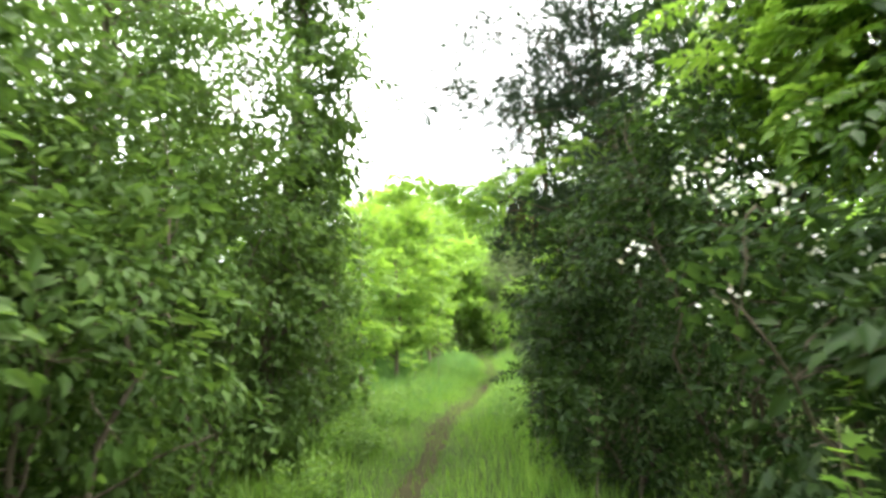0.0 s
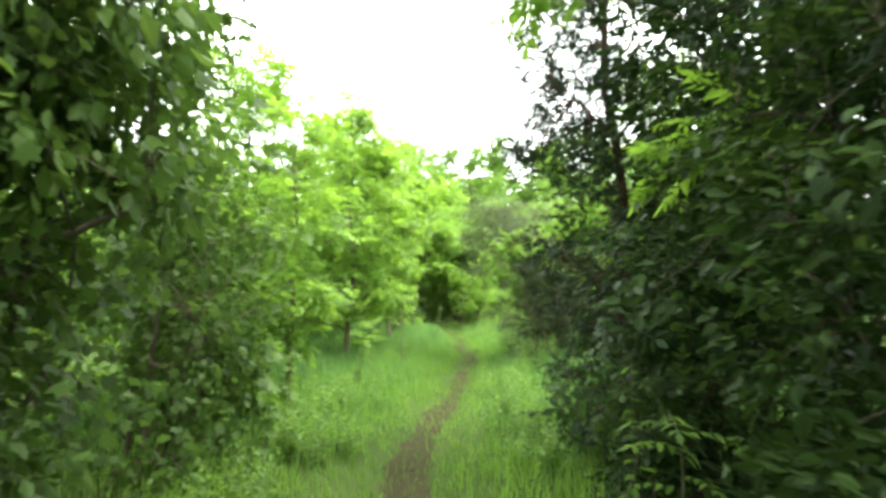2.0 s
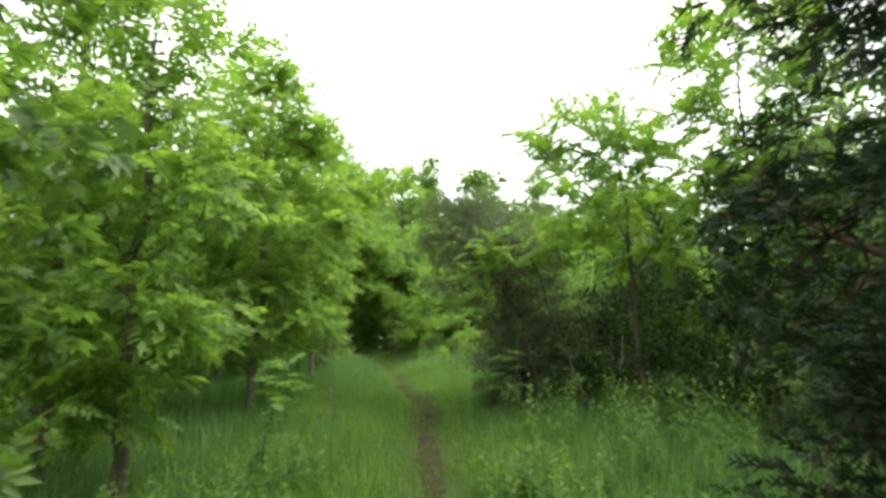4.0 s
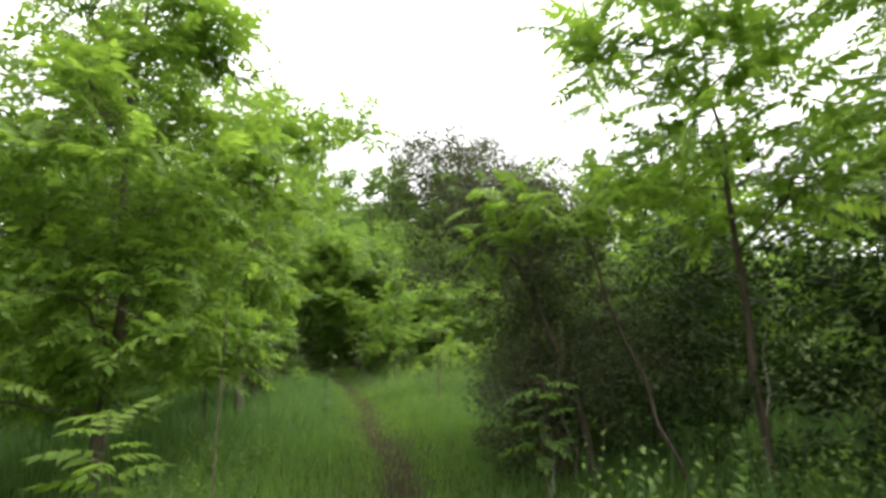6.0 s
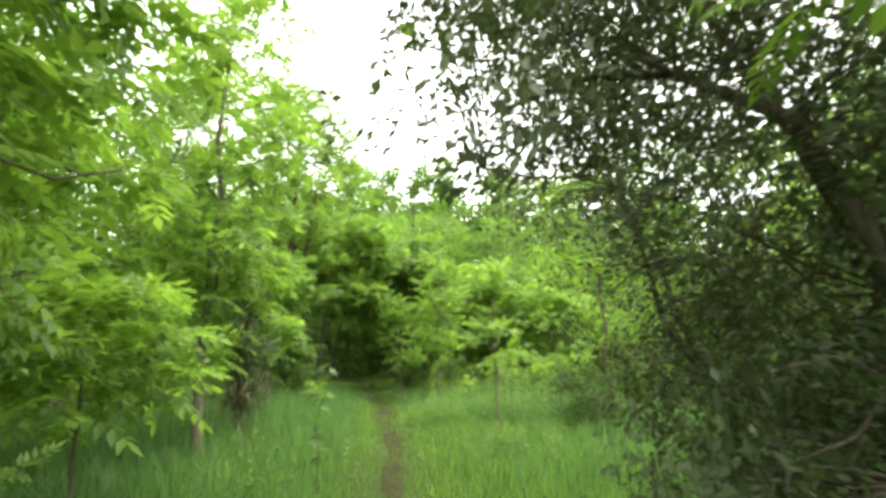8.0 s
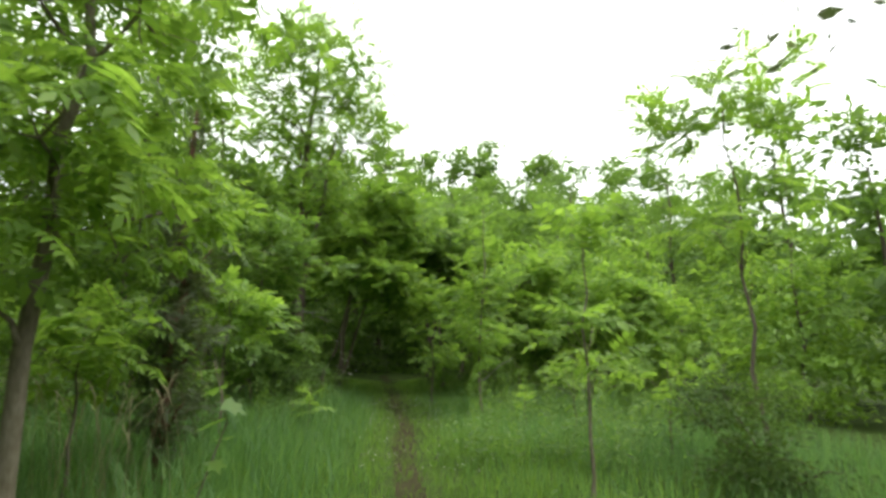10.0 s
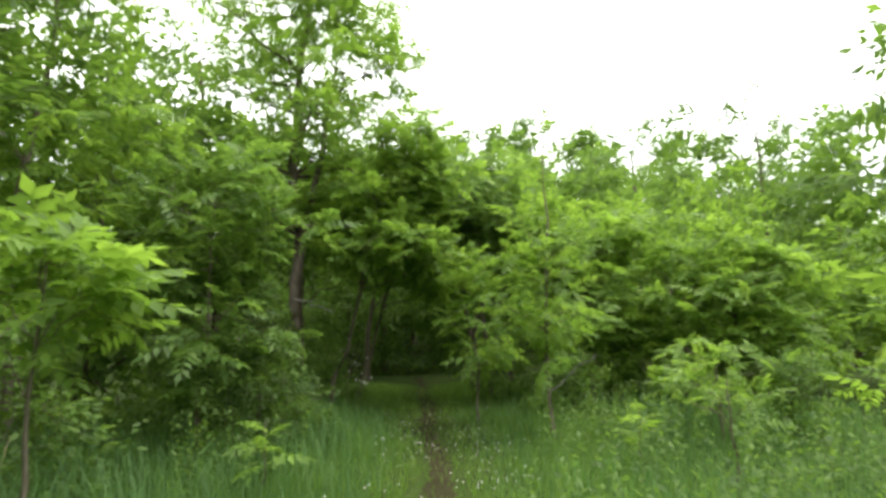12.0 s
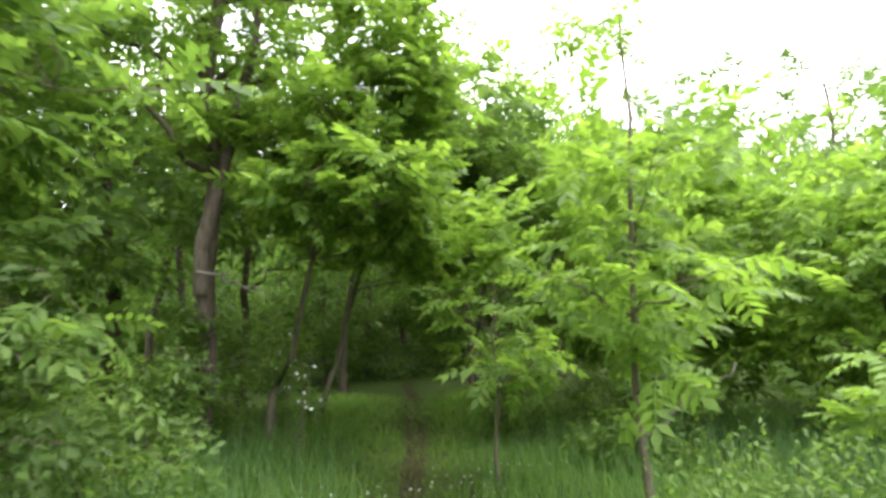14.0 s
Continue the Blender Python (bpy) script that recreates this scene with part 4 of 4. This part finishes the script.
seedling("sumac_seedling", "small bright feather-leaved seedling in the grass", 0.7, 28.0, 0.9, 10, "pinnate", 0.36, LEAF_BRIGHT, 410, 0.4, 0.5)
seedling("creeper_shoot", "five-leaved creeper shoot on the hedge face", -1.35, 9.8, 1.0, 16, "creeper", 0.17, LEAF_VINE, 411, -0.3, 0.25)
seedling("creeper_shoot", "five-leaved creeper shoot on the hedge face", -1.2, 8.2, 0.9, 16, "creeper", 0.17, LEAF_VINE, 412, -0.3, 0.25)
seedling("creeper_shoot", "creeper shoot with pale leaves on the dark hedge", 1.1, 6.9, 1.2, 20, "ovate", 0.12, LEAF_MID, 413, -0.3, 0.25)
seedling("creeper_shoot", "creeper shoot with pale leaves on the dark hedge", 1.25, 4.6, 1.0, 14, "creeper", 0.14, LEAF_HALF_SHADE, 414, -0.3, 0.25)


# ---- weeds, seed heads and little flowers in the verge
def weed_patch(name, label, spots, h, shape, size, leaf, seed):
    """Upright leafy weed stems, too many to pick apart, in one object."""
    rng = np.random.default_rng(seed)
    pos, way, up, sz = [], [], [], []
    for cx, cy, r, n in spots:
        for k in range(n):
            a, q = rng.uniform(0, 6.28), r * math.sqrt(rng.random())
            x, y = cx + q * math.cos(a), cy + q * math.sin(a)
            hh = h * rng.uniform(0.6, 1.15)
            z = ground_z(x, y)
            for j in range(13):
                u = 0.15 + 0.85 * j / 12
                t = j * 2.4 + a
                pos.append((x + 0.05 * u * math.cos(a), y + 0.05 * u * math.sin(a), z + hh * u))
                way.append((math.cos(t), math.sin(t), 0.5 - 0.5 * rng.random() + 0.5 * u))
                up.append((rng.normal() * 0.3, rng.normal() * 0.3, 1))
                sz.append(size * rng.uniform(0.7, 1.2) * (1.15 - 0.6 * u))
    v, f = strew(shape, np.array(pos), np.array(way), np.array(up), np.array(sz))
    tagged(piece(name, v, f, leaf), label, "weeds", kind="stuff")


weed_patch("goldenrod_weeds", "upright narrow-leaved weeds beside the trail", [(3.3, 12.9, 0.8, 60), (2.5, 14.2, 0.5, 26), (4.0, 14.2, 0.8, 40), (4.6, 29.8, 1.0, 70), (5.6, 27.4, 0.9, 50), (0.3, 29.4, 0.5, 30), (6.5, 29.2, 0.8, 40), (3.6, 26.4, 0.9, 60), (4.7, 25.6, 0.8, 50), (5.3, 31.0, 0.9, 50), (0.1, 28.6, 0.45, 26)],
           0.85, "small", 0.11, LEAF_MID, 501)
weed_patch("verge_weeds", "broad-leaved low weeds along the trail verge", [(-1.35, 7.6, 0.4, 26), (-1.4, 10.2, 0.45, 30), (-1.3, 12.3, 0.6, 36), (-1.3, 5.2, 0.3, 18), (1.05, 8.9, 0.3, 16), (1.6, 11.0, 0.6, 26), (-0.6, 17.0, 0.6, 26), (0.2, 23.2, 0.5, 24), (3.6, 22.6, 0.8, 40), (3.2, 18.6, 0.5, 24), (-1.05, 9.4, 0.4, 34), (-0.95, 11.6, 0.5, 44), (-0.8, 13.4, 0.5, 36), (1.3, 10.4, 0.5, 40), (1.6, 12.4, 0.6, 44), (-1.1, 7.0, 0.35, 24), (-0.3, 18.6, 0.6, 30), (0.3, 21.0, 0.5, 26)],
           0.45, "ovate", 0.1, LEAF_MID, 502)


def seed_heads(label, spots, seed):
    rng = np.random.default_rng(seed)
    s = Soup()
    for cx, cy, r, n in spots:
        for k in range(n):
            x, y = cx + rng.normal() * r, cy + rng.normal() * r
            z, h = ground_z(x, y), rng.uniform(0.75, 1.15)
            d = rng.normal(size=2) * 0.12
            p = np.array([(x, y, z), (x + d[0] * 0.4, y + d[1] * 0.4, z + h * 0.6), (x + d[0], y + d[1], z + h)])
            tube(s, p, (0.002, 0.0018, 0.0014), 3)
            q = np.array([p[2] - (0, 0, 0.04), p[2] + (d[0] * 0.2, d[1] * 0.2, 0.07), p[2] + (d[0] * 0.5, d[1] * 0.5, 0.15)])
            tube(s, q, (0.002, 0.005, 0.0015), 4)
    tagged(piece("grass_seed_heads", *s.get(), STRAW), label, "grass", kind="stuff")


seed_heads("pale dry seed heads standing above tall grass", [(-0.7, 24.2, 0.35, 26), (-1.0, 25.6, 0.5, 22), (-0.2, 23.2, 0.3, 10)], 503)


def tiny_flowers(label, spots, seed):
    rng = np.random.default_rng(seed)
    s = Soup()
    for cx, cy, r, n in spots:
        for k in range(n):
            x, y = cx + rng.normal() * r, cy + rng.normal() * r
            z = ground_z(x, y) + rng.uniform(0.18, 0.5)
            for p in range(5):
                t = p * 1.2566
                q = lambda a, rr: (x + rr * math.cos(a), y + rr * math.sin(a), z + 0.004)
                s.add([(x, y, z), q(t - 0.5, 0.010), q(t, 0.013), q(t + 0.5, 0.010)], [(0, 1, 2), (0, 2, 3)])
    tagged(piece("white_wildflowers", *s.get(), PETAL), label, "flowers", kind="stuff")


tiny_flowers("tiny white wildflowers among the verge grass", [(1.85, 30.8, 0.22, 26), (2.75, 31.4, 0.25, 30), (1.35, 22.2, 0.2, 20), (2.3, 22.6, 0.2, 18), (1.75, 27.2, 0.2, 16), (2.75, 28.0, 0.2, 30), (1.9, 29.2, 0.25, 44), (2.8, 29.4, 0.25, 44), (1.85, 25.4, 0.2, 24), (2.6, 25.2, 0.2, 20)], 504)


def edge_blossom(x, y, seed):
    """A thin flowering stem with a few white blooms at the wood's edge."""
    rng = np.random.default_rng(seed)
    root = new("flowering_stem")
    root.location = (x, y, ground_z(x, y) - 0.02)
    tagged(root, "thin stem with white flowers in the undergrowth", "flower", "flowering stems")
    s = Soup()
    h = rng.uniform(1.1, 1.6)
    tube(s, bend((0, 0, 0), (0.05, 0, h), rng, 0.15, 6), np.linspace(0.006, 0.003, 6), 4)
    piece("stem", *s.get(), BARK_PALE, root)
    for k in range(4):
        blossom(root, (rng.normal() * 0.1, rng.normal() * 0.1, h - 0.16 * k), 2, 0.07, 0.02, seed * 10 + k)


edge_blossom(0.62, 34.2, 601)
edge_blossom(0.85, 33.7, 602)
edge_blossom(1.0, 33.2, 603)


def dead_branch(label, a, b, r, seed, forks=4):
    """A bare bleached branch with side twigs."""
    rng = np.random.default_rng(seed)
    a, b = np.array(a, float), np.array(b, float)
    root = new("dead_branch")
    root.location = a
    tagged(root, label, "branch", "bare dead branches")
    line = bend((0, 0, 0), b - a, rng, 0.22, 8)
    s = Soup()
    tube(s, line, np.linspace(r, r * 0.35, 8), 5, 0.06, rng)
    piece("branch", *s.get(), DEADWOOD, root, smooth=True)
    L = np.linalg.norm(b - a)
    for k in range(forks):
        p = line[2 + k % 5]
        d = (b - a) / L * 0.5 + rng.normal(size=3) * 0.5
        s = Soup()
        tube(s, bend(p, p + d * L * rng.uniform(0.25, 0.45), rng, 0.25, 5), np.linspace(r * 0.5, r * 0.2, 5), 4)
        piece("side_twig", *s.get(), DEADWOOD, root, smooth=True)


dead_branch("pale bare twig hanging from the juniper", (1.9, 8.7, 1.75), (1.15, 8.2, 1.4), 0.003, 701)
dead_branch("pale bare twig hanging from the juniper", (1.95, 8.4, 1.65), (1.4, 8.1, 0.55), 0.003, 702, 6)
dead_branch("pale bare twig hanging from the juniper", (2.05, 8.3, 1.6), (1.7, 8.0, 0.35), 0.003, 703, 6)
dead_branch("bleached dead branch on the forked tree", (-0.3, 33.3, 2.35), (0.55, 32.9, 2.05), 0.02, 704, 4)
dead_branch("bare grey branch on the sapling's foot", (4.1, 31.1, 0.75), (4.75, 30.9, 1.3), 0.014, 705, 2)
dead_branch("bare pale stick leaning in the dark thicket", (3.9, 14.9, 0.9), (4.15, 14.9, 2.0), 0.005, 706, 1)
dead_branch("dry grey stick standing in the shrub's foot", (2.3, 15.4, 0.0), (2.32, 15.5, 0.85), 0.004, 707, 1)
dead_branch("dry grey stick standing in the grass", (5.15, 24.6, 0.0), (5.05, 24.7, 0.8), 0.004, 708, 1)


# ---- fallen leaves on the trodden earth
def litter():
    rng = np.random.default_rng(77)
    n = 500
    y = rng.uniform(-1, 40, n)
    x = trail_x(y) + rng.normal(size=n) * 0.28
    pos = np.stack([x, y, hill(x, y) + 0.004 + 0.012 * rng.random(n)], -1)
    a = rng.uniform(0, 6.28, n)
    v, f = strew("small", pos, np.stack([np.cos(a), np.sin(a), 0.15 * rng.normal(size=n)], -1), np.stack([0.3 * rng.normal(size=n), 0.3 * rng.normal(size=n), np.ones(n)], -1), rng.uniform(0.025, 0.07, n))
    tagged(piece("leaf_litter", v, f, LITTER), "dry fallen leaves scattered on the trail", "leaves", kind="stuff")


litter()
